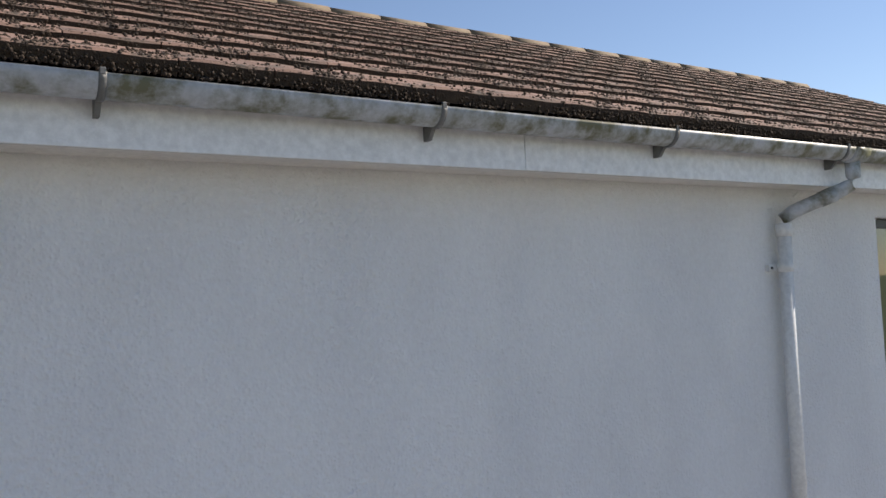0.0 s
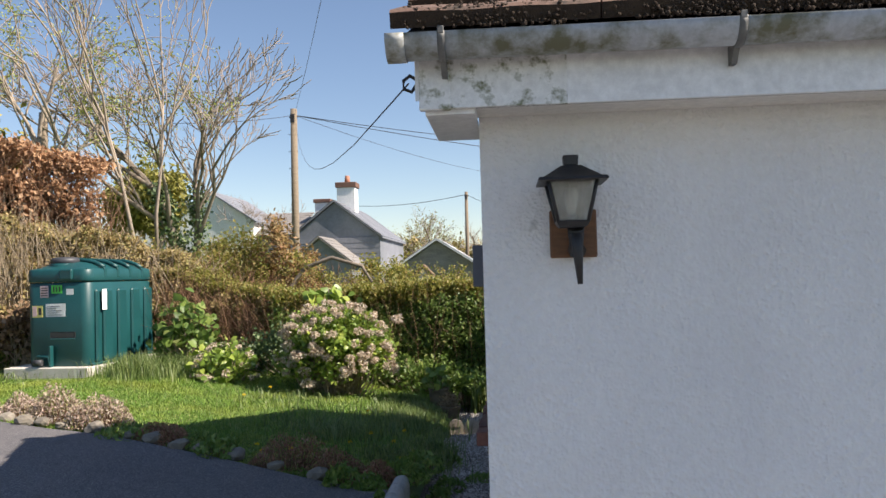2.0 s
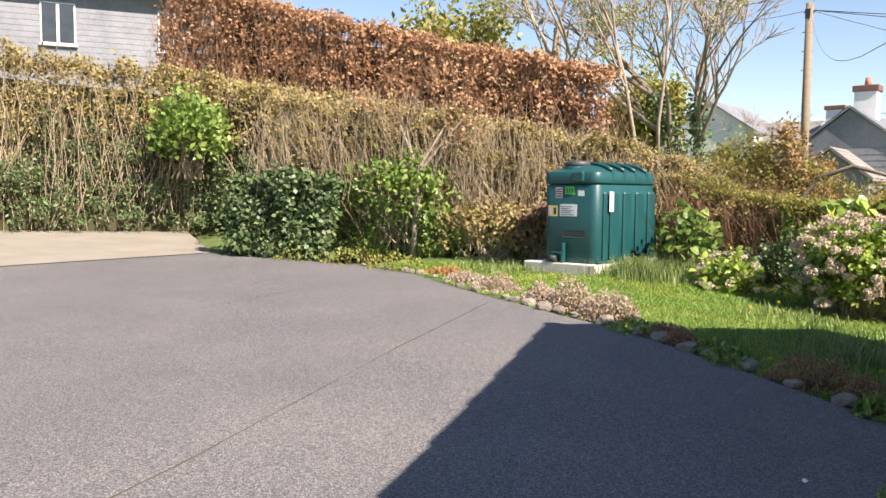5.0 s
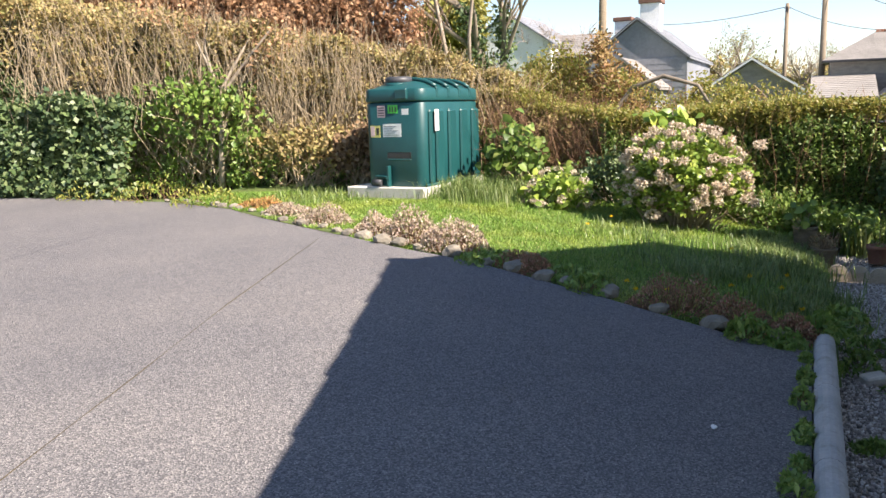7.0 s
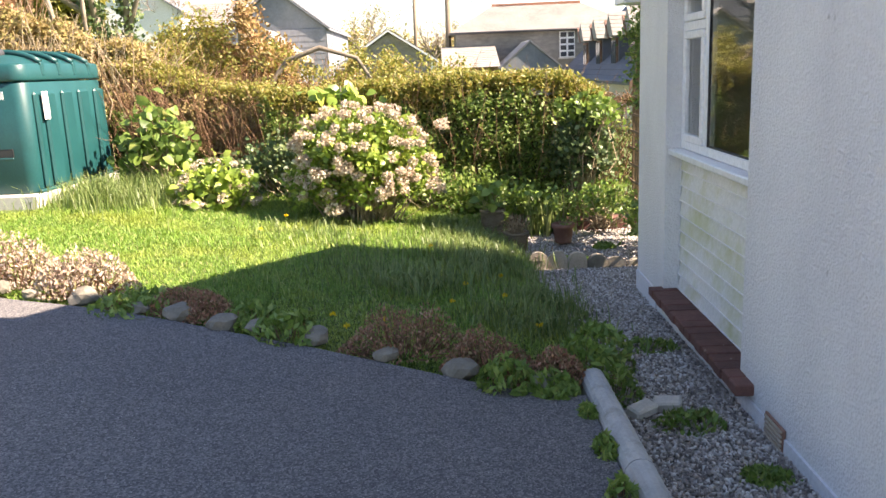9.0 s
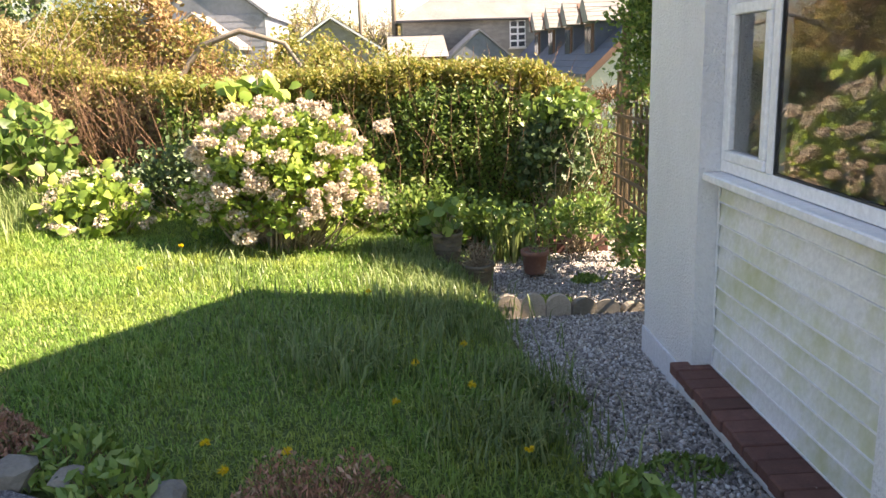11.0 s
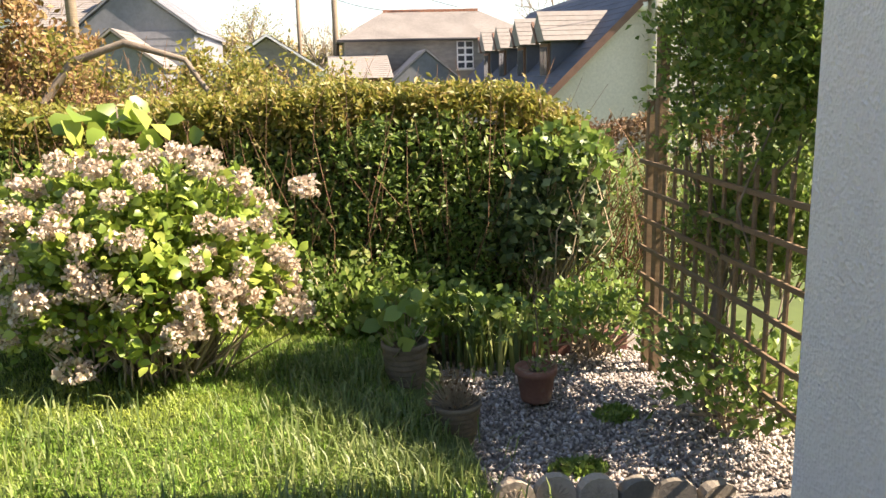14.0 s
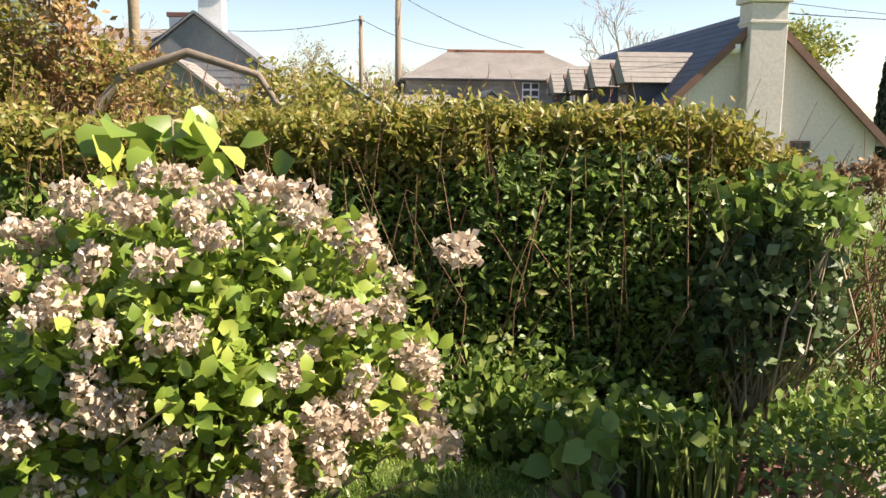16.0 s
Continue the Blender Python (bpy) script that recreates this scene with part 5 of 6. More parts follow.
shrub("bramble", (-8.0, 8.8, 0.5), (1.1, 0.5, 0.55), 2200, 0.08, L_dry, "tangle of bramble and dry leaves")
shrub("lime_shrub", (-16.6, 8.9, 2.4), (0.9, 0.8, 1.0), 2600, 0.16, L_weed, "green shrub on the bank across the lane")
shrub("ivy_stump", (0.28, 9.0, 0.15), (0.36, 0.26, 0.62), 3000, 0.062, L_ivy, "stump smothered in glossy ivy", hollow=0.5, width=0.85)
shrub("ivy_stump", (0.35, 8.95, 0.66), (0.35, 0.25, 0.18), 500, 0.075, L_weed, "bright young ivy crown over the stump", hollow=0.3, width=0.85, base=(0.3, 9.0, -0.3))
hawthorn = shrub("hawthorn", (0.98, 7.6, 1.2), (0.46, 0.82, 1.12), 15000, 0.046, L_hedge, "small-leaved hawthorn bush grown through the trellis", "shrub", 12, M_bark, False, 0.2, 0.6, base=(0.85, 7.6, 0.1), clump=16)
part("trunk", tubebm([(0.76, 7.5, -0.7), (0.75, 7.52, -0.1), (0.9, 7.65, 0.5), (1.15, 7.85, 1.1)], [0.05, 0.04, 0.035, 0.02], 8), M_bark, hawthorn)
shrub("hawthorn_tip", (1.05, 7.4, 1.9), (0.42, 0.5, 0.45), 2600, 0.042, L_spring, "sunlit young hawthorn growth", hollow=0.2, base=(1.0, 7.8, 0.9), stems=10)
shrub("hawthorn", (1.0, 6.95, 1.0), (0.38, 0.6, 0.75), 6000, 0.046, L_hedge, "small-leaved hawthorn spilling over the trellis end", "shrub", 6, M_bark, False, 0.2, 0.6, base=(0.95, 7.3, 0.1), clump=16)
shrub("hawthorn", (0.98, 7.45, 0.35), (0.30, 0.72, 0.5), 6500, 0.046, L_hedge, "low hawthorn growth pressing through the trellis", "shrub", 8, M_bark, False, 0.2, 0.6, base=(0.8, 7.5, -0.3), clump=16)
shrub("border_plant", (0.75, 7.35, -0.33), (0.32, 0.7, 0.26), 1500, 0.06, L_weed, "leafy border plants at the trellis foot")
shrub("border_plant", (0.45, 8.55, -0.35), (0.4, 0.35, 0.25), 900, 0.06, L_weed, "leafy border plants at the trellis foot")
shrub("ground_ivy", (-0.6, 8.75, -0.35), (0.6, 0.25, 0.22), 1300, 0.07, L_weed, "ivy and broad weeds below the hedge", width=0.85)


# ---- lawn, weeds, gravel ----
def inside_lawn(n):
    x = RNG.uniform(-9.0, -0.6, n)
    y = RNG.uniform(2.9, 9.0, n)
    k = (y > edge_y(x) + 0.08 + 0.1 * np.sin(x * 7)) & ((x < -0.66 + 0.12 * np.sin(y * 5)) | (y < 3.4)) & ~((x > -6.7) & (x < -5.45) & (y > 7.55))
    k &= ~((x > -0.92 - 0.1 * np.sin(y * 4)) & (y > 6.7))
    k &= (y < 9.3 + 0.25 * (x + 3)) | (x > -6)
    return x[k], y[k]


x, y = inside_lawn(330000)
patch = np.array([noise.noise(Vector((a * 1.3, b * 1.3, 0))) for a, b in zip(x, y)])
hgt = 0.036 + 0.022 * np.clip(patch + 0.3, 0, 1) + 0.02 * RNG.random(len(x)) + 0.035 * np.clip(patch - 0.2, 0, 1)
stuff("grass", blades("grass", np.column_stack([x, y, lawn_z(x, y) - 0.01]), hgt * RNG.uniform(0.45, 1.2, len(x)), L_grass, 1.15, 0.0031), "uneven lawn grass, sunlit and tufty", "grass")
tx, ty, th = [], [], []
for cx, cy, s, n, hh in ((-4.85, 8.2, 0.35, 2600, 0.34), (-4.5, 8.9, 0.3, 1200, 0.35), (-1.55, 5.2, 0.22, 700, 0.22), (-1.0, 6.0, 0.25, 900, 0.2), (-1.2, 6.6, 0.3, 900, 0.2), (-0.85, 4.4, 0.2, 700, 0.2), (-2.5, 6.9, 0.4, 800, 0.16), (-0.7, 5.1, 0.15, 500, 0.18), (-1.9, 5.6, 0.3, 500, 0.16), (-6.9, 7.6, 0.5, 900, 0.2), (-1.12, 7.3, 0.2, 1100, 0.17), (-1.25, 7.95, 0.2, 900, 0.15), (-0.95, 6.75, 0.15, 600, 0.16)):
    tx.append(RNG.normal(cx, s, n)), ty.append(RNG.normal(cy, s, n)), th.append(RNG.uniform(0.35, 1.05, n) * hh)
tx, ty, th = np.concatenate(tx), np.concatenate(ty), np.concatenate(th)
stuff("long_grass", blades("long_grass", np.column_stack([tx, ty, lawn_z(tx, ty) - 0.01]), th, L_tall, 0.9, 0.0042), "long dark tufts of grass", "grass")
n = 900
c = np.column_stack([RNG.normal(-0.2, 0.16, n), RNG.normal(8.65, 0.12, n)])
stuff("iris_leaf", blades("iris_leaf", np.column_stack([c[:160], np.full(160, -0.64)]), RNG.uniform(0.3, 0.55, 160), L_tall, 0.35, 0.012), "clump of upright sword-shaped leaves", "iris")
for k, (fx, fy) in enumerate(((-1.95, 3.85), (-1.75, 4.0), (-2.05, 4.05), (-1.0, 4.75), (-1.35, 4.5), (-0.98, 5.35), (-1.5, 6.3), (-2.9, 7.3), (-0.85, 4.1), (-3.0, 6.6), (-1.25, 5.0))):
    z = float(lawn_z(fx, fy))
    f = thing("dandelion", "yellow dandelion in the grass", "dandelion", "dandelions", "", pose(fx, fy, z))
    part("stem", tubebm([(0, 0, 0), (0.005, 0.003, 0.10)], 0.002, 5), L_weed, f)
    d = unit(RNG.normal(size=(40, 3)) * np.array([1, 1, 0.4]))
    mesh_part("flower", leaves("flower", d * 0.012 + np.array([0.005, 0.003, 0.105]), np.full(40, 0.022), L_yellow, d, 0.2, 0.4), f)


def mound(name, x, y, rx, ry, h, n, mat, label, z=None, size=0.028):
    t = thing(name, label, name.replace("_", " "), "border plants")
    a, r = RNG.uniform(0, 2 * np.pi, n), np.sqrt(RNG.random(n))
    px, py = x + rx * r * np.cos(a), y + ry * r * np.sin(a)
    z0 = float(asphalt_z(x, y)) - 0.02 if z is None else z
    bump_ = 1 + 0.5 * lump(np.column_stack([px, py, np.zeros(n)]), 5.0, x)
    pz = z0 + h * (1 - r ** 2.2) * bump_ * RNG.uniform(0.55, 1.1, n) + 0.01
    ob = mesh_part("foliage", leaves("foliage", np.column_stack([px, py, pz]), RNG.uniform(0.6, 1.4, n) * size, mat, (0, 0, 0.7), 0.7, 0.4), t)
    ob["kind"] = "stuff"
    k = n // 8
    mesh_part("stem", sticks("stem", np.column_stack([px[:k] * 0.6 + x * 0.4, py[:k] * 0.6 + y * 0.4, np.full(k, z0)]), np.column_stack([px[:k], py[:k], pz[:k]]), 0.003, 0.0015, M_redtwig), t, "woody sprigs")["kind"] = "stuff"
    return t


for a in ((-4.15, 4.72, 0.36, 0.22, 0.26), (-3.62, 4.45, 0.34, 0.2, 0.28), (-4.7, 5.0, 0.28, 0.2, 0.2), (-5.6, 5.5, 0.4, 0.22, 0.18), (-6.4, 6.0, 0.4, 0.2, 0.16)):
    mound("heather", *a, 2200, L_heath, "pale pinkish heather spilling over the border stones")
for a in ((-1.62, 3.56, 0.36, 0.18, 0.24), (-1.2, 3.34, 0.24, 0.15, 0.17), (-2.75, 4.0, 0.2, 0.13, 0.12), (-0.88, 3.17, 0.17, 0.13, 0.14), (-2.9, 4.1, 0.25, 0.14, 0.12)):
    mound("rusty_heather", *a, 1500, L_rust, "rust-red heather in the border", size=0.024)
mound("sedum", -7.2, 6.55, 0.45, 0.18, 0.14, 1400, leafy("orange_sedum", [(0, (0.40, 0.17, 0.05)), (1, (0.55, 0.32, 0.12))], 0.7, 0.2), "orange stonecrop at the border's edge")
for k, (wx, wy, r, hh) in enumerate(((-1.12, 3.1, 0.16, 0.12), (-0.72, 3.3, 0.2, 0.14), (-0.92, 3.02, 0.12, 0.1), (-2.25, 3.72, 0.2, 0.14), (-2.5, 3.95, 0.2, 0.1), (-0.62, 3.55, 0.18, 0.16), (-8.3, 6.8, 0.5, 0.25), (-9.6, 7.2, 0.6, 0.3), (-10.8, 7.1, 0.5, 0.3), (-3.2, 4.15, 0.3, 0.08))):
    mound("weed", wx, wy, r, r, hh, 260, L_weed if wx > -8 else L_spring, "broad-leaved weeds in the border", size=0.06)
for wx, wy, r, hh in ((-0.81, 2.4, 0.05, 0.09), (-0.82, 2.05, 0.06, 0.10), (-0.81, 1.62, 0.05, 0.09), (-0.83, 1.1, 0.07, 0.11), (-0.81, 2.75, 0.04, 0.06), (-0.82, 1.35, 0.04, 0.06)):
    mound("kerb_weed", wx, wy, r, r * 1.5, hh, 150, L_weed, "green weeds sprouting along the edging", size=0.045)
for wx, wy, rx, ry, hh in ((-0.15, 4.3, 0.2, 0.12, 0.07), (-0.45, 4.0, 0.16, 0.2, 0.10), (-0.25, 3.15, 0.18, 0.12, 0.10), (-0.5, 3.55, 0.13, 0.2, 0.13), (-0.1, 2.6, 0.12, 0.1, 0.05), (-0.5, 2.2, 0.12, 0.1, 0.05), (-0.5, 5.0, 0.12, 0.3, 0.09), (0.25, 7.6, 0.12, 0.1, 0.06), (-0.15, 7.0, 0.15, 0.08, 0.05)):
    mound("gravel_weed", wx, wy, rx, ry, hh, 220, L_weed, "low weeds growing through the gravel", float(gravel_z(wx, wy)) - 0.01, 0.05)


def pebbles(name, n, x0, x1, y0, y1, lift, label):
    px, py = RNG.uniform(x0, x1, n), RNG.uniform(y0, y1, n)
    k = (px < 0.025 * py - 0.01) | ((py > 5.8) & (px < 0.62)) if y1 < 6.7 else px > -1.2
    px, py = px[k], py[k]
    n = len(px)
    r = RNG.uniform(0.006, 0.015, (n, 1))
    c = np.column_stack([px, py, gravel_z(px, py) + lift + RNG.uniform(0, 0.006, n)])
    a, b = unit(RNG.normal(size=(n, 3))), RNG.normal(size=(n, 3))
    b = unit(np.cross(a, b))
    e = np.cross(a, b)
    v = np.stack([c + a * r * 1.4, c - a * r * 1.4, c + b * r, c - b * r, c + e * r * 0.75, c - e * r * 0.75], 1)
    base = np.arange(n)[:, None] * 6
    f = np.concatenate([base + np.array(t)[None] for t in ((0, 2, 4), (2, 1, 4), (1, 3, 4), (3, 0, 4), (2, 0, 5), (1, 2, 5), (3, 1, 5), (0, 3, 5))])
    stuff(name, fast_mesh(name, v.reshape(-1, 3), f, L_gravel), label, "gravel")


pebbles("gravel", 42000, -0.68, 0.65, 0.6, 6.58, 0.004, "loose pale angular gravel beside the wall")
pebbles("patio_gravel", 15000, -1.0, 1.3, 6.66, 8.8, -0.012, "loose pale gravel around the pots")


# ---- trees ----
def tree(name, base, height, spread, label, bark, twig_mat, levels=4, r0=0.16, leaf_mat=None, leaf_n=0, leaf_size=0.1, lean=(0, 0), seed=1, ivy=0, fork=0.25, twigs=3, droop=0.0, trunks=1):
    """Tapered trunk, forking limbs, twigs, and leaves where it bears any."""
    rr = random.Random(seed)
    t = thing(name, label, "tree")
    limb = bmesh.new()
    ta, tb = [], []
    trunk = bmesh.new()
    trunk_pts = []

    def grow(p, d, L, r, lev):
        q = p
        pts, rad = [p], [r]
        for k in range(3):
            d = (d + Vector((rr.gauss(0, 0.12), rr.gauss(0, 0.12), rr.gauss(0.05, 0.06) - droop * (levels - lev) * 0.15))).normalized()
            q = q + d * L / 3
            pts.append(q)
            rad.append(r * (1 - 0.16 * (k + 1)))
        if lev == levels:
            tube(trunk, pts, rad, 9)
            trunk_pts.extend(pts)
        elif lev >= 2:
            tube(limb, pts, rad, 5, False)
        else:
            for a, b in zip(pts, pts[1:]):
                ta.append(tuple(a)), tb.append(tuple(b))
        if lev <= 0:
            return
        n = rr.choice((2, 3, 3)) if lev > 1 else twigs
        if lev == levels:
            n = 5
        for k in range(n):
            u = pts[-1] if k == 0 else pts[rr.choice((1, 2, 3))] if lev < levels else pts[-1].lerp(pts[1], rr.random() * 0.8)
            ang = rr.uniform(0, 2 * math.pi)
            side = (d.orthogonal().normalized() * math.cos(ang) + d.cross(d.orthogonal()).normalized() * math.sin(ang))
            nd = (d * rr.uniform(0.7, 1.1) + side * rr.uniform(0.35, 0.8) * spread).normalized()
            grow(u, nd, L * rr.uniform(0.6, 0.82), r * 0.55, lev - 1)

    for k in range(trunks):
        b = Vector(base) + Vector((0.35 * k, 0.2 * k, 0))
        grow(b, Vector((lean[0] + 0.12 * (k - (trunks - 1) / 2), lean[1], 1)).normalized(), height * fork * rr.uniform(0.9, 1.1), r0 * (1 - 0.15 * k), levels)
    part("trunk", trunk, bark, t)
    part("limb", limb, bark, t)
    if ta:
        w = height * 0.0011
        mesh_part("twig", sticks("twig", ta, tb, w * 1.6, w * 0.8, twig_mat, 0.12), t, "fine twigs")["kind"] = "stuff"
    ends = np.array(tb)
    if leaf_mat and leaf_n:
        c = ends[RNG.integers(0, len(ends), leaf_n)] + RNG.normal(0, leaf_size * 1.2, (leaf_n, 3))
        mesh_part("crown", leaves("crown", c, RNG.uniform(0.6, 1.3, leaf_n) * leaf_size, leaf_mat, (0, 0, -droop)), t, "young leaves")["kind"] = "stuff"
    if ivy:
        P = np.array([tuple(p) for p in trunk_pts])
        i = RNG.integers(0, len(P) - 1, ivy)
        c = P[i] + (P[i + 1] - P[i]) * RNG.random((ivy, 1)) + RNG.normal(0, 0.17, (ivy, 3))
        mesh_part("ivy", leaves("ivy", c, RNG.uniform(0.09, 0.16, ivy), L_ivy, (0, 0, -0.3), width=0.85), t, "ivy climbing the trunk")["kind"] = "stuff"
    return t


tree("ash_tree", (-10.0, 22, 1.0), 10.5, 0.72, "bare ash tree with ivy-clad twin trunks", M_bark, M_fartwig, 5, 0.17, seed=5, ivy=2600, fork=0.30, trunks=2, twigs=4)
tree("birch_tree", (-11.9, 18, 2.0), 8.6, 0.7, "pale-barked birch with fresh drooping leaves", M_birch, M_fartwig, 4, 0.10, L_birch, 5200, 0.10, seed=9, fork=0.36, droop=0.5, trunks=2)
tree("alder_tree", (-8.6, 16, 1.6), 8.0, 0.45, "slender leafless tree with pale forked trunk", M_birch, M_fartwig, 4, 0.06, L_birch, 500, 0.08, (-0.02, 0), seed=14, fork=0.48, trunks=2)
tree("oak_tree", (-15.5, 33, 2.0), 7.0, 1.0, "olive-green spring oak with a rounded crown", M_bark, M_fartwig, 4, 0.3, L_olive, 9000, 0.30, seed=21)
tree("oak_tree", (-19.5, 20.5, 1.2), 9.5, 1.0, "spring oak with yellow-green crown behind the hedge", M_bark, M_fartwig, 4, 0.3, L_olive, 9000, 0.28, seed=22)
bare = [(-9.5, 46, 5.8, 31), (-5.0, 52, 6.6, 32), (-1.5, 58, 5.6, 33), (2.0, 64, 5.8, 34), (-13.5, 42, 6.6, 35), (14.5, 62, 10.0, 36), (-19.0, 50, 7.0, 37), (1.5, 75, 7.0, 39)]
for bx, by, hh, sd in bare:
    tree("bare_tree", (bx, by, 0.0), hh * 1.15, 0.95, "leafless rounded tree beyond the houses", M_bark, M_fartwig, 5, 0.16, L_olive if sd in (31, 32, 34) else None, 900, 0.14, seed=sd, fork=0.3, twigs=4)
tree("lime_tree", (17.0, 41, -0.5), 10.5, 1.0, "yellow-green spring tree behind the cream house", M_bark, M_fartwig, 4, 0.25, L_spring, 9000, 0.26, seed=41)
for k, (cx, cy, hh) in enumerate(((18.6, 36, 5.6), (19.6, 37, 5.0), (20.4, 36.5, 4.4))):
    t = thing("cypress", "tall dark narrow conifer beyond the houses", "conifer", "conifers")
    n = 3200
    u = RNG.random(n) ** 0.8
    a = RNG.uniform(0, 2 * np.pi, n)
    r = (0.75 * (1 - u) ** 0.55 + 0.03) * RNG.uniform(0.75, 1.05, n)
    c = np.column_stack([cx + r * np.cos(a), cy + r * np.sin(a), -0.6 + u * (hh + 0.4)])
    mesh_part("foliage", leaves("foliage", c, RNG.uniform(0.18, 0.4, n), L_conifer, (0, 0, 1.0), 0.5, 0.5), t)["kind"] = "stuff"
    part("trunk", tubebm([(cx, cy, -0.8), (cx, cy, hh)], [0.2, 0.03], 7), M_bark, t)
for bx, by, hh, sd in ((-22.0, 62, 8.2, 71), (-16.5, 66, 8.8, 72), (-12.0, 68, 8.4, 73), (-8.0, 72, 8.0, 74), (-4.6, 76, 7.0, 75), (5.5, 84, 7.0, 76)):
    tree("bare_tree", (bx, by, -0.5), hh * 1.1, 1.0, "hazy leafless tree with first olive leaves beyond the houses", M_bark, M_fartwig, 5, 0.2, L_olive, 1500, 0.2, seed=sd, fork=0.28, twigs=4)
hedge("far_scrub", [(-40, 40, 0, 5.0), (-24, 49, 0, 4.6), (-12, 56, -0.5, 3.7), (-2, 62, -0.5, 3.3), (6, 66, -0.5, 3.2)], 3.0, 16000, 0.30, L_olive, "belt of scrub and budding trees behind the houses", "scrub", stems=1600, stem_mat=M_fartwig, stem_r=0.03, core=M_dark, top_mat=L_dry, bumpy=0.9, stem_over=0.8)
# small crooked garden trees beyond the hedge
tree("apple_tree", (-4.6, 13.5, -0.6), 4.3, 1.2, "crooked apple tree with coppery young leaves", M_bark, M_redtwig, 4, 0.09, leafy("coppery_leaf", [(0, (0.20, 0.14, 0.04)), (0.5, (0.32, 0.22, 0.08)), (1, (0.38, 0.20, 0.10))], 0.6, 0.3), 13000, 0.085, (0.3, 0), seed=51, twigs=3)
tree("apple_tree", (-2.6, 14.5, -0.6), 3.8, 1.3, "arching fruit tree with coppery young leaves", M_bark, M_redtwig, 4, 0.08, L_hedgetop, 11000, 0.08, (0.5, 0), seed=53, twigs=3)
tree("apple_tree", (-6.6, 15.5, -0.6), 4.6, 1.2, "twiggy fruit tree with yellow-green young leaves", M_bark, M_redtwig, 4, 0.09, L_hedgetop, 11000, 0.085, (0.1, 0), seed=57)
hedge("orchard_scrub", [(-9.0, 13.2, -0.2, 2.0), (-6.5, 12.8, -0.3, 1.75), (-4.2, 12.6, -0.5, 1.5), (-2.7, 12.7, -0.5, 1.2), (-0.4, 13.2, -0.6, 0.95)], 1.6, 17000, 0.062, leafy("coppery_bud", [(0, (0.20, 0.15, 0.05)), (0.5, (0.34, 0.25, 0.09)), (1, (0.42, 0.24, 0.12))], 0.6, 0.3), "tangle of fruit-tree twigs with coppery young leaves", "scrub", stems=1700, stem_mat=M_redtwig, stem_r=0.006, top_mat=L_hedgetop, bumpy=0.7, stem_over=0.45, clump=6)
tree("apple_tree", (-5.9, 13.0, -0.3), 3.9, 1.2, "crooked apple tree with coppery young leaves", M_bark, M_redtwig, 4, 0.07, L_hedgetop, 9000, 0.08, (0.2, 0), seed=58, twigs=3)
tree("apple_tree", (-1.2, 15.0, -0.6), 3.0, 1.3, "low twiggy fruit tree with young leaves", M_bark, M_redtwig, 4, 0.06, L_hedgetop, 6000, 0.07, (-0.3, 0), seed=59, twigs=3)
t = thing("rose_arch", "arched bare branch above the hedge", "branch")
part("branch", tubebm([(-4.1, 12, 0.2), (-3.95, 12, 1.0), (-3.6, 12, 1.45), (-3.1, 12, 1.62), (-2.55, 12, 1.45), (-2.3, 12, 1.05), (-2.2, 12, 0.4)], [0.05, 0.045, 0.04, 0.038, 0.03, 0.025, 0.015], 7), M_bark, t)
t = tree("leaning_elder", (-9.3, 8.35, 0.0), 3.2, 0.8, "leaning bare elder with a withered brown crown", M_birch, M_redtwig, 3, 0.055, L_beech, 700, 0.08, (0.28, 0.05), seed=61, fork=0.5)


# ---- far houses ----
VIEW = Vector((-0.9, 1.0, 1.2))


def farther(p, k):
    """The place k times as far from the garden in the same direction."""
    return VIEW + (Vector(p) - VIEW) * k


def move_away(k, *obs):
    for ob in obs:
        ob.matrix_world = Matrix.Translation(VIEW) @ Matrix.Scale(k, 4) @ Matrix.Translation(-VIEW) @ ob.matrix_world


def slates(parent, a, b, c, d, rows, mat, label=""):
    """A roof slope or slate-hung wall as overlapping courses between the corners a b (low) and d c (high)."""
    a, b, c, d = map(Vector, (a, b, c, d))
    nrm = (b - a).cross(d - a).normalized()
    bm = bmesh.new()
    for i in range(rows):
        u0, u1 = i / rows, min(1, (i + 1.15) / rows)
        p = [a.lerp(d, u0) + nrm * 0.02, b.lerp(c, u0) + nrm * 0.02, b.lerp(c, u1) + nrm * 0.008, a.lerp(d, u1) + nrm * 0.008, a.lerp(d, u0), b.lerp(c, u0)]
        v = [bm.verts.new(q) for q in p]
        bm.faces.new((v[0], v[1], v[2], v[3]))
        bm.faces.new((v[4], v[5], v[1], v[0]))
    ob = part("slate_course", bm, mat, parent, label)
    ob["kind"] = "stuff"
    return ob


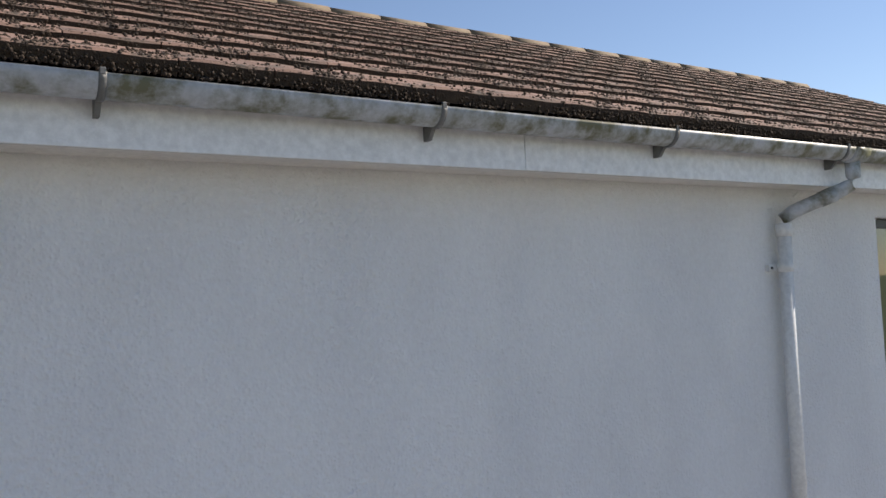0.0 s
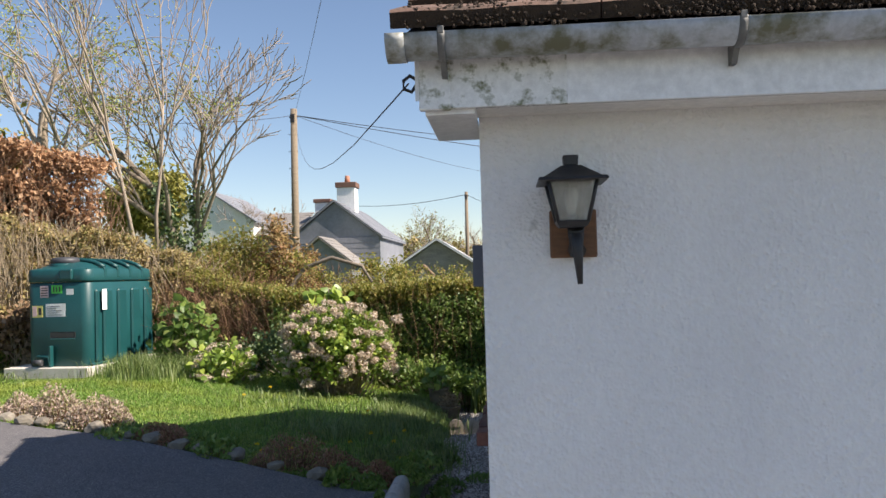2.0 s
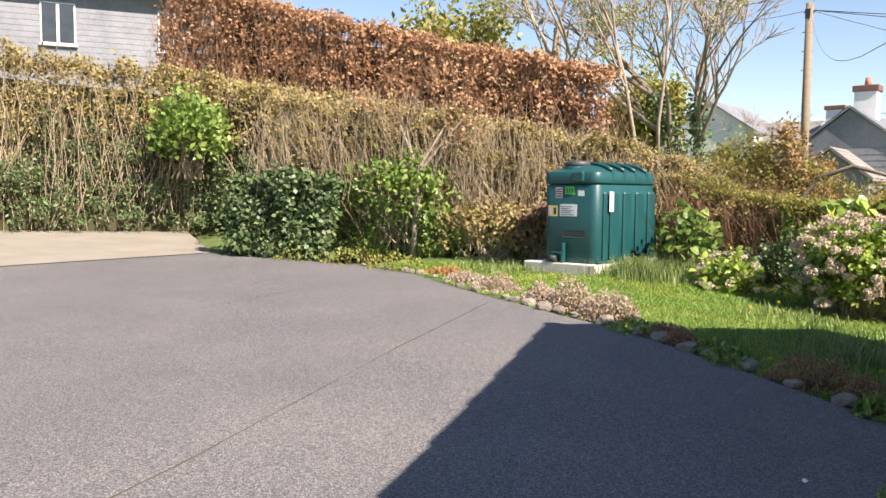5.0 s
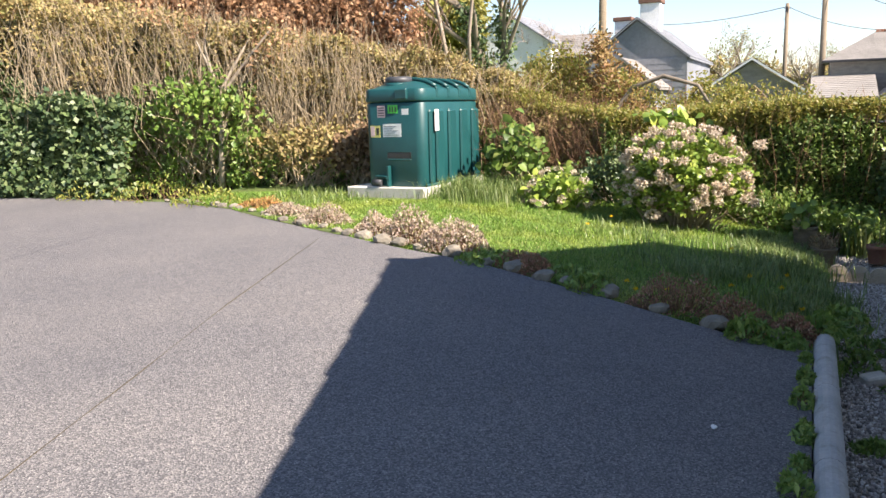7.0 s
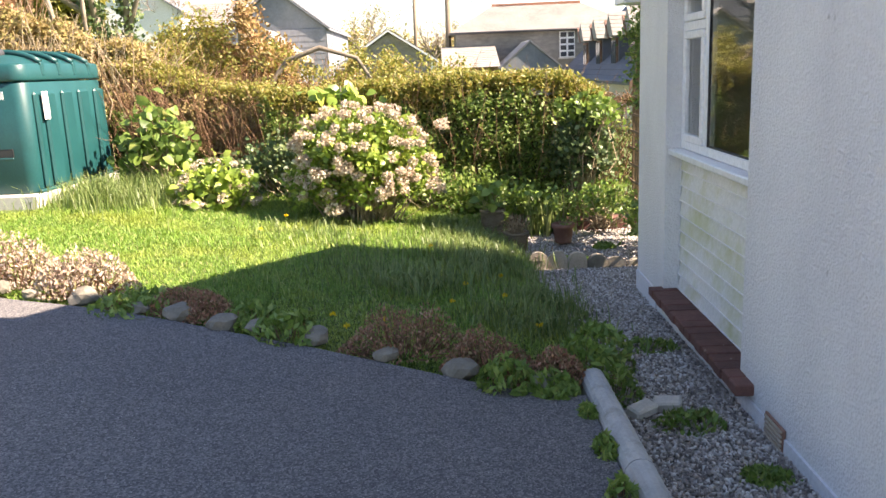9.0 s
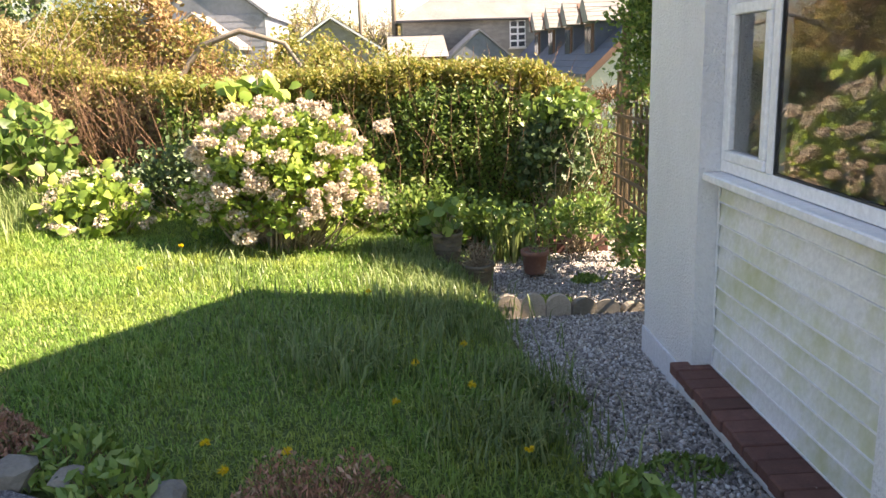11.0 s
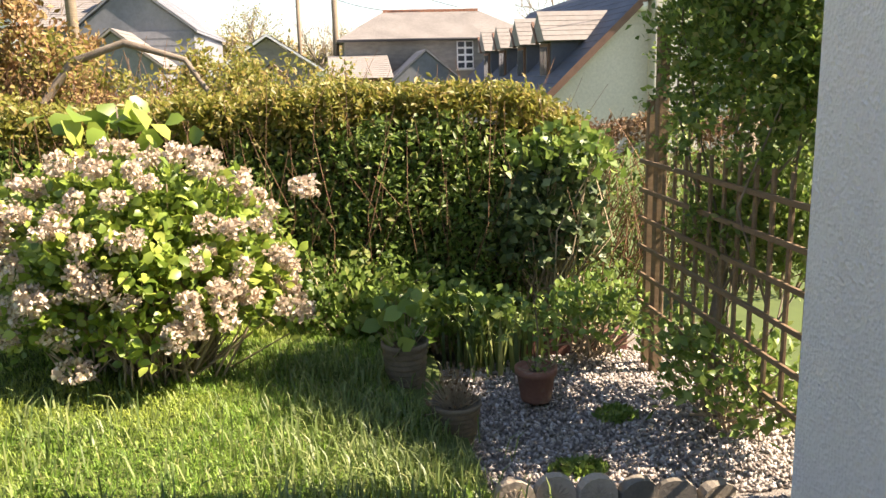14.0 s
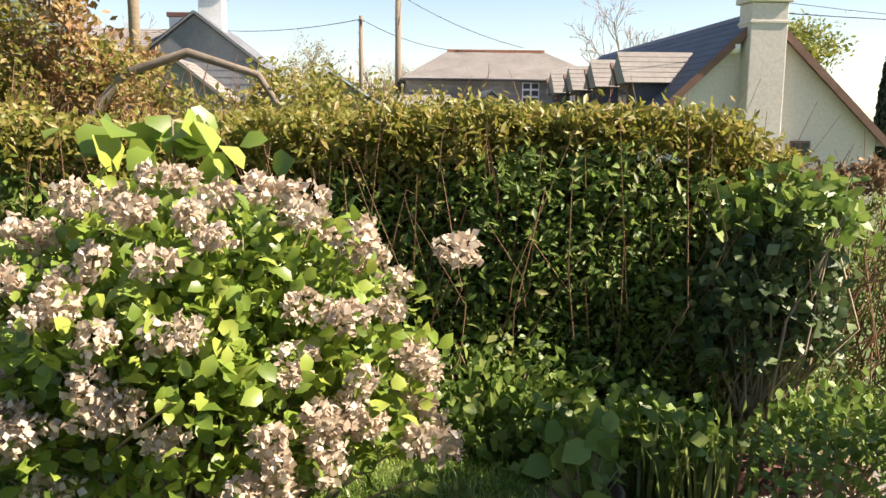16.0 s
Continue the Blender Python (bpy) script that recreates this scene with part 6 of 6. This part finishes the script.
def gable_house(name, label, x0, x1, y0, y1, zb, ze, zr, wall_mat, roof_mat, rows=14, over=0.2, m=None, barge=None, front=None):
    """Ridge along y; gable towards -y."""
    h = thing(name, label, "house", "", "", m)
    xm = (x0 + x1) / 2
    bm = prism([(x0, zb), (x1, zb), (x1, ze), (xm, zr), (x0, ze)], y0, y1)
    part("wall", bm, wall_mat, h)
    k = (zr - ze) / (xm - x0)
    for s, xe in ((-1, x0), (1, x1)):
        e = xe + s * over
        zo = ze - k * over + 0.05
        A, B = Vector((e, y0 - over, zo)), Vector((e, y1 + over, zo))
        C, D = Vector((xm, y1 + over, zr + 0.06)), Vector((xm, y0 - over, zr + 0.06))
        bm = bmesh.new()
        v = [bm.verts.new(p + Vector((0, 0, dz))) for dz in (-0.02, 0.05) for p in (A, B, C, D)]
        for q in ((0, 1, 2, 3), (7, 6, 5, 4), (0, 4, 5, 1), (1, 5, 6, 2), (2, 6, 7, 3), (3, 7, 4, 0)):
            bm.faces.new([v[i] for i in q])
        bmesh.ops.recalc_face_normals(bm, faces=bm.faces)
        r = part("roof", bm, roof_mat, h)
        up = Vector((0, 0, 0.055))
        q = [p + up for p in ((B, A, D, C) if s < 0 else (A, B, C, D))]
        slates(r, *q, rows, roof_mat)
        if barge:
            bm = bmesh.new()
            v = [bm.verts.new(p) for dy in (-0.03, 0.02) for p in (A + Vector((0, dy, -0.16)), D + Vector((0, dy, -0.16)), D + Vector((0, dy, 0.08)), A + Vector((0, dy, 0.08)))]
            for q in ((0, 1, 2, 3), (7, 6, 5, 4), (0, 4, 5, 1), (1, 5, 6, 2), (2, 6, 7, 3), (3, 7, 4, 0)):
                bm.faces.new([v[i] for i in q])
            bmesh.ops.recalc_face_normals(bm, faces=bm.faces)
            part("barge_board", bm, barge, h)
    return h


M_pane = surface("dark_window_pane", (0.03, 0.035, 0.04), (0.06, 0.07, 0.08), 2, 20, 0.08, 0.0)


def far_window(parent, x0, x1, y, z0, z1, nx=2, nz=2, mat=None):
    w = part("window", boxbm(x0, x1, y - 0.06, y + 0.02, z0, z1), mat or M_white, parent)
    cw, ch = (x1 - x0) / nx, (z1 - z0) / nz
    for i in range(nx):
        for j in range(nz):
            part("pane", boxbm(x0 + i * cw + 0.05, x0 + (i + 1) * cw - 0.05, y - 0.075, y - 0.058, z0 + j * ch + 0.05, z0 + (j + 1) * ch - 0.05), M_pane, w)
    part("sill", boxbm(x0 - 0.06, x1 + 0.06, y - 0.14, y, z0 - 0.08, z0), M_slab, w)
    return w


# cream house with four dormers
h3 = gable_house("cream_house", "cream rendered house with dormers and a tall end chimney", 4.55, 10.75, 24.0, 38.0, -1.2, 0.72, 3.62, M_cream, M_darkslate, 18, 0.25, None, M_barge)
bm = boxbm(7.18, 8.08, 23.55, 24.2, -1.2, 3.85, 0.02)
box(bm, 7.10, 8.16, 23.47, 24.28, 3.86, 4.0, 0.02)
box(bm, 7.15, 8.11, 23.52, 24.23, 3.38, 3.45, 0.01)
ch = part("chimney", bm, M_cream, h3)
part("chimney_pot", lathe([(0.12, 4.0), (0.13, 4.08), (0.10, 4.45), (0.12, 4.5)], 14), M_claypot, ch).location = (7.62, 23.85, 0)
far_window(h3, 8.55, 9.05, 24.0, 0.25, 0.65, 2, 1, M_barge)
part("wall_lamp", lathe([(0.02, -0.2), (0.13, -0.18), (0.15, 0.0), (0.05, 0.14)], 14), M_white, h3, "white round wall lamp").location = (6.95, 23.86, 2.9)
for k in range(4):
    yd = 25.8 + 2.75 * k
    dm = part("dormer", prism([(4.95, 0.9), (6.6, 0.9), (6.6, 2.15), (4.95, 2.15)], yd - 0.55, yd + 0.55), M_darkslate, h3, "slate-hung dormer")
    bm = bmesh.new()
    v = [bm.verts.new(p) for p in ((4.7, yd - 0.75, 2.05), (4.7, yd, 2.85), (4.7, yd + 0.75, 2.05), (7.2, yd - 0.75, 2.05), (7.2, yd, 2.85), (7.2, yd + 0.75, 2.05))]
    for q in ((0, 1, 4, 3), (1, 2, 5, 4), (0, 2, 1), (3, 4, 5), (0, 3, 5, 2)):
        bm.faces.new([v[i] for i in q])
    bmesh.ops.recalc_face_normals(bm, faces=bm.faces)
    dr = part("roof", bm, M_palslate, dm)
    slates(dr, (4.68, yd - 0.77, 2.06), (7.2, yd - 0.77, 2.06), (7.2, yd, 2.87), (4.68, yd, 2.87), 6, M_palslate)
    bm = boxbm(4.66, 4.74, yd - 0.80, yd - 0.02, 2.0, 2.1, m=Matrix.Translation((0, yd, 2.05)) @ pose(0, 0, 0, 46, 0, 0) @ Matrix.Translation((0, -yd + 0.78, -2.05)))
    part("barge_board", bm, M_barge, dm)
    w = part("window", boxbm(4.88, 4.96, yd - 0.42, yd + 0.42, 1.0, 2.0), M_barge, dm)
    for i in range(2):
        part("pane", boxbm(4.865, 4.885, yd - 0.36 + 0.38 * i, yd - 0.04 + 0.38 * i, 1.08, 1.92), M_pane, w)
# stone house with a hipped roof
h2 = thing("stone_house", "long rubble-stone house with a pale hipped slate roof", "house")
part("wall", boxbm(-0.1, 9.5, 46, 52, -1.0, 3.15), M_rubble, h2)
E_, R_ = 3.1, 4.65
q = [Vector(p) for p in ((-0.5, 45.7, E_), (9.9, 45.7, E_), (9.9, 52.3, E_), (-0.5, 52.3, E_), (2.1, 49, R_), (7.3, 49, R_))]
bm = bmesh.new()
v = [bm.verts.new(p) for p in q]
for f_ in ((0, 1, 5, 4), (1, 2, 5), (2, 3, 4, 5), (3, 0, 4), (3, 2, 1, 0)):
    bm.faces.new([v[i] for i in f_])
rf = part("roof", bm, M_palslate, h2)
slates(rf, q[0], q[1], q[5], q[4], 26, M_palslate)
bm = bmesh.new()
for k in range(26):
    box(bm, 2.1 + 0.2 * k, 2.28 + 0.2 * k, 48.9, 49.1, R_ - 0.02, R_ + 0.12)
part("ridge_tile", bm, M_claypot, rf)
far_window(h2, 5.6, 6.45, 46.0, 1.55, 2.95, 2, 4)
far_window(h2, 8.2, 9.0, 46.0, 1.55, 2.95, 2, 4)
part("gutter", tubebm([(-0.5, 45.65, 3.05), (9.9, 45.65, 3.05)], 0.07, 6), M_wire, h2)
ext = gable_house("slate_outbuilding", "grey slate-hung outbuilding with a pale lean-to roof", 2.0, 5.0, 42.0, 45.8, -1.0, 1.1, 2.35, M_slate, M_slate, 10, 0.12)
lt = thing("lean_to", "low shed with pale lichened roof and wooden doors", "shed")
part("wall", boxbm(-0.8, 1.9, 42.6, 45.8, -1.0, 1.2), M_timber, lt)
slates(lt, (-1.0, 42.3, 1.2), (2.0, 42.3, 1.2), (2.0, 45.9, 2.35), (-1.0, 45.9, 2.35), 12, M_palslate, "pale lichened slates")
part("door", boxbm(-0.6, 0.5, 42.54, 42.6, -0.6, 1.1), M_slab, lt, "pale plank door")
# slate-gabled cottage
h1 = gable_house("slate_cottage", "cottage with slate-hung gable and white chimney", -8.45, -4.95, 29.0, 36.0, -0.5, 2.75, 4.1, M_slate, M_slate, 14, 0.12)
slates(h1, (-8.4, 28.97, 0.3), (-5.0, 28.97, 0.3), (-5.0, 28.97, 2.75), (-8.4, 28.97, 2.75), 12, M_slate)
ch = part("chimney", boxbm(-7.0, -6.25, 31.0, 31.7, 3.8, 4.95, 0.02), M_white, h1, "white chimney")
part("cap", boxbm(-7.06, -6.19, 30.94, 31.76, 4.9, 5.12, 0.02), M_barge, ch)
part("chimney_pot", lathe([(0.10, 5.1), (0.12, 5.2), (0.09, 5.42)], 12), M_claypot, ch).location = (-6.62, 31.35, 0)
ch = part("chimney", boxbm(-8.4, -7.75, 33.0, 33.6, 3.4, 4.55, 0.02), M_white, h1, "white chimney")
part("cap", boxbm(-8.46, -7.69, 32.94, 33.66, 4.5, 4.66, 0.02), M_barge, ch)
wing = thing("cottage_wing", "low cottage wing with a long pale slate roof", "house")
part("wall", boxbm(-13.6, -8.5, 30.5, 34.5, -0.5, 3.1), M_slate, wing)
slates(wing, (-13.9, 30.1, 3.0), (-8.3, 30.1, 3.0), (-8.3, 32.5, 4.05), (-13.9, 32.5, 4.05), 12, M_palslate, "pale slate roof")
far_window(wing, -11.4, -10.6, 30.5, 2.0, 2.85, 1, 1)
far_window(wing, -12.9, -12.3, 30.5, 2.0, 2.85, 1, 1)
porch = gable_house("porch", "low slate-roofed porch in front of the cottage", -7.9, -5.6, 26.6, 29.0, -0.5, 1.7, 2.6, M_slate, M_palslate, 8, 0.15)
wh = gable_house("white_house", "white gabled house among the trees", -18.2, -13.4, 40, 46, 0, 4.4, 6.0, M_white, M_slate, 10, 0.2)
slates(wh, (-20.5, 41, 4.6), (-17.4, 41, 4.6), (-17.6, 43, 5.8), (-20.0, 43, 5.8), 8, M_palslate)
part("wall", boxbm(-20.4, -18.25, 41, 45, 0, 4.6), M_white, wh)
# shed with white sheet roof
sh = gable_house("stone_shed", "stone shed with a white sheet roof", -4.0, -1.2, 26.0, 29.5, -0.5, 1.45, 2.35, M_rubble, M_sheetroof, 4, 0.18)
part("corner_post", boxbm(-1.32, -1.08, 25.9, 26.06, -0.5, 1.4), M_white, sh)
bh = gable_house("bird_table", "small cream bird house with a gabled roof", -2.35, -1.95, 19.0, 19.4, 0.9, 1.22, 1.42, M_cream, M_timber, 3, 0.08)
part("post", boxbm(-2.2, -2.1, 19.15, 19.25, -0.6, 0.9), M_timber, bh)
move_away(1.15, h3)
move_away(1.35, h1, wing, porch)
move_away(1.6, sh)
# grey slate-hung house up the lane
mh = pose(-27.6, 12.6, 0, 0, 0, 62)
gh = thing("slate_house", "tall grey slate-hung house above the lane", "house", "", "", mh)
part("wall", boxbm(-6, 5.2, 0, 7, 2, 8.3), M_slate, gh)
slates(gh, (-6, -0.03, 2.5), (5.2, -0.03, 2.5), (5.2, -0.03, 8.3), (-6, -0.03, 8.3), 30, M_slate, "hung slates")
slates(gh, (-6.4, -0.6, 8.2), (5.6, -0.6, 8.2), (5.6, 3.5, 11.0), (-6.4, 3.5, 11.0), 18, M_palslate, "slate roof")
part("gutter", tubebm([(-6.4, -0.65, 8.2), (5.6, -0.65, 8.2)], 0.09, 6), M_wire, gh)
for a in (-4.6, -1.6, 2.2):
    far_window(gh, a, a + 1.1, -0.03, 6.2, 7.6, 2, 1)


# ---- poles and wires ----
def pole(x, y, zb, zt, r, label="weathered wooden telegraph pole"):
    t = thing("telegraph_pole", label, "pole", "telegraph poles")
    part("post", tubebm([(x, y, zb), (x + 0.05, y, zt)], [r * 1.25, r], 10), M_pole, t)
    part("insulator", tubebm([(x - 0.12, y, zt - 0.28), (x + 0.22, y, zt - 0.28)], 0.025, 6), M_wire, t)
    for k in range(3):
        part("step", tubebm([(x - 0.16, y, zt - 0.9 - 0.6 * k), (x + 0.18, y, zt - 0.9 - 0.6 * k)], 0.012, 5), M_wire, t)
    part("plate", boxbm(x - 0.05, x + 0.1, y - r - 0.03, y - r, zt - 0.5, zt - 0.2), M_wire, t)


pole(-7.27, 25.3, -1.2, 7.22, 0.115)
pole(-0.50, 50, -1.5, 7.92, 0.15)
pole(-2.52, 52, -1.5, 6.78, 0.11, "slim dark wooden pole")
pole(-13.3, 20, 2.0, 6.5, 0.09)


def wire(a, b, sag, r=0.012, label="thin overhead cable sagging between poles"):
    a, b = Vector(a), Vector(b)
    pts = [a.lerp(b, u) - Vector((0, 0, 4 * sag * u * (1 - u))) for u in np.linspace(0, 1, 14)]
    tagged(part("overhead_cable", tubebm(pts, r, 4), M_wire, None), label, "cable", "overhead cables")


P1, P2, P3 = (-7.2, 25.3, 7.0), (-0.45, 50, 7.7), (-2.45, 52, 6.6)
wire(P1, (-0.21, -0.15, 1.85), 0.9, 0.0035)
wire(P1, (3.0, -8.0, 7.5), 0.6, 0.006)
wire(P1, (16, 30, 5.2), 0.5)
wire(P1, (20, 33, 4.6), 0.7)
wire(P1, P2, 0.25, 0.009)
wire((-13.25, 20, 6.3), P1, 0.3, 0.009)
wire(P2, (6.0, 48, 4.8), 0.3, 0.015)
wire(P3, (-16, 70, 8.0), 0.5, 0.02)
wire(P3, (4.0, 48, 4.6), 0.5, 0.015)
wire((-1.75, 24, 6.2), (24, 30, 5.2), 0.5, 0.014)
wire(farther((8.05, 24.15, 3.7), 1.15), (34, 30, 4.6), 0.35, 0.014)

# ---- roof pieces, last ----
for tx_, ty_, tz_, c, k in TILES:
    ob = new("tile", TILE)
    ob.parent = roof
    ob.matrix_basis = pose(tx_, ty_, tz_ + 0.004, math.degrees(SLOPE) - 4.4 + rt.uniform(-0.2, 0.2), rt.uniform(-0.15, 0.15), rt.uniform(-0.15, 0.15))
bmr = tubebm([(0, 0, 0.012), (0.45, 0, 0.012)], 0.092, 14)
RME = bpy.data.meshes.new("ridge_tile")
bmr.to_mesh(RME)
bmr.free()
RME.materials.append(M_ridge)
for k in range(21):
    ob = new("ridge_tile", RME)
    ob.parent = roof
    ob.matrix_basis = pose(roof_left(RIDGE_Y) + 0.455 * k, RIDGE_Y, RIDGE_Z - 0.03 + rt.uniform(-0.004, 0.004), 0, 0, rt.uniform(-0.2, 0.2))
# moss clumps along the butts of the tiles
n = 230000
uc = RNG.integers(0, COURSES - 1, n)
xx = RNG.uniform(-0.2, 9.2, n)
cl = np.array([noise.noise(Vector((float(a) * 3.5, float(b) * 1.7, 0.3))) for a, b in zip(xx, uc)])
keep = cl + RNG.normal(0, 0.3, n) > -0.18
xx, uc = xx[keep], uc[keep]
n = len(xx)
butt = RNG.random(n) < 0.72
up = np.where(butt, -RNG.uniform(0.0, 0.012, n), np.abs(RNG.normal(0, 0.075, n)))
u = uc * GAUGE + up
yy, zz = EAVE_Y + math.cos(SLOPE) * u, EAVE_Z + math.sin(SLOPE) * u + np.where(butt, RNG.uniform(0.0, 0.058, n), 0.052)
r = RNG.uniform(0.003, 0.009, (n, 1))
c = np.column_stack([np.maximum(xx, roof_left(yy) + 0.02), yy, zz])
a, b = unit(RNG.normal(size=(n, 3))), RNG.normal(size=(n, 3))
b = unit(np.cross(a, b))
e = np.cross(a, b)
v = np.stack([c + a * r, c - a * r, c + b * r, c - b * r, c + e * r, c - e * r], 1)
base = np.arange(n)[:, None] * 6
f = np.concatenate([base + np.array(t_)[None] for t_ in ((0, 2, 4), (2, 1, 4), (1, 3, 4), (3, 0, 4), (2, 0, 5), (1, 2, 5), (3, 1, 5), (0, 3, 5))])
ob = mesh_part("moss", fast_mesh("moss", v.reshape(-1, 3), f, M_moss), roof, "dark dry moss clumps")
ob["kind"] = "stuff"
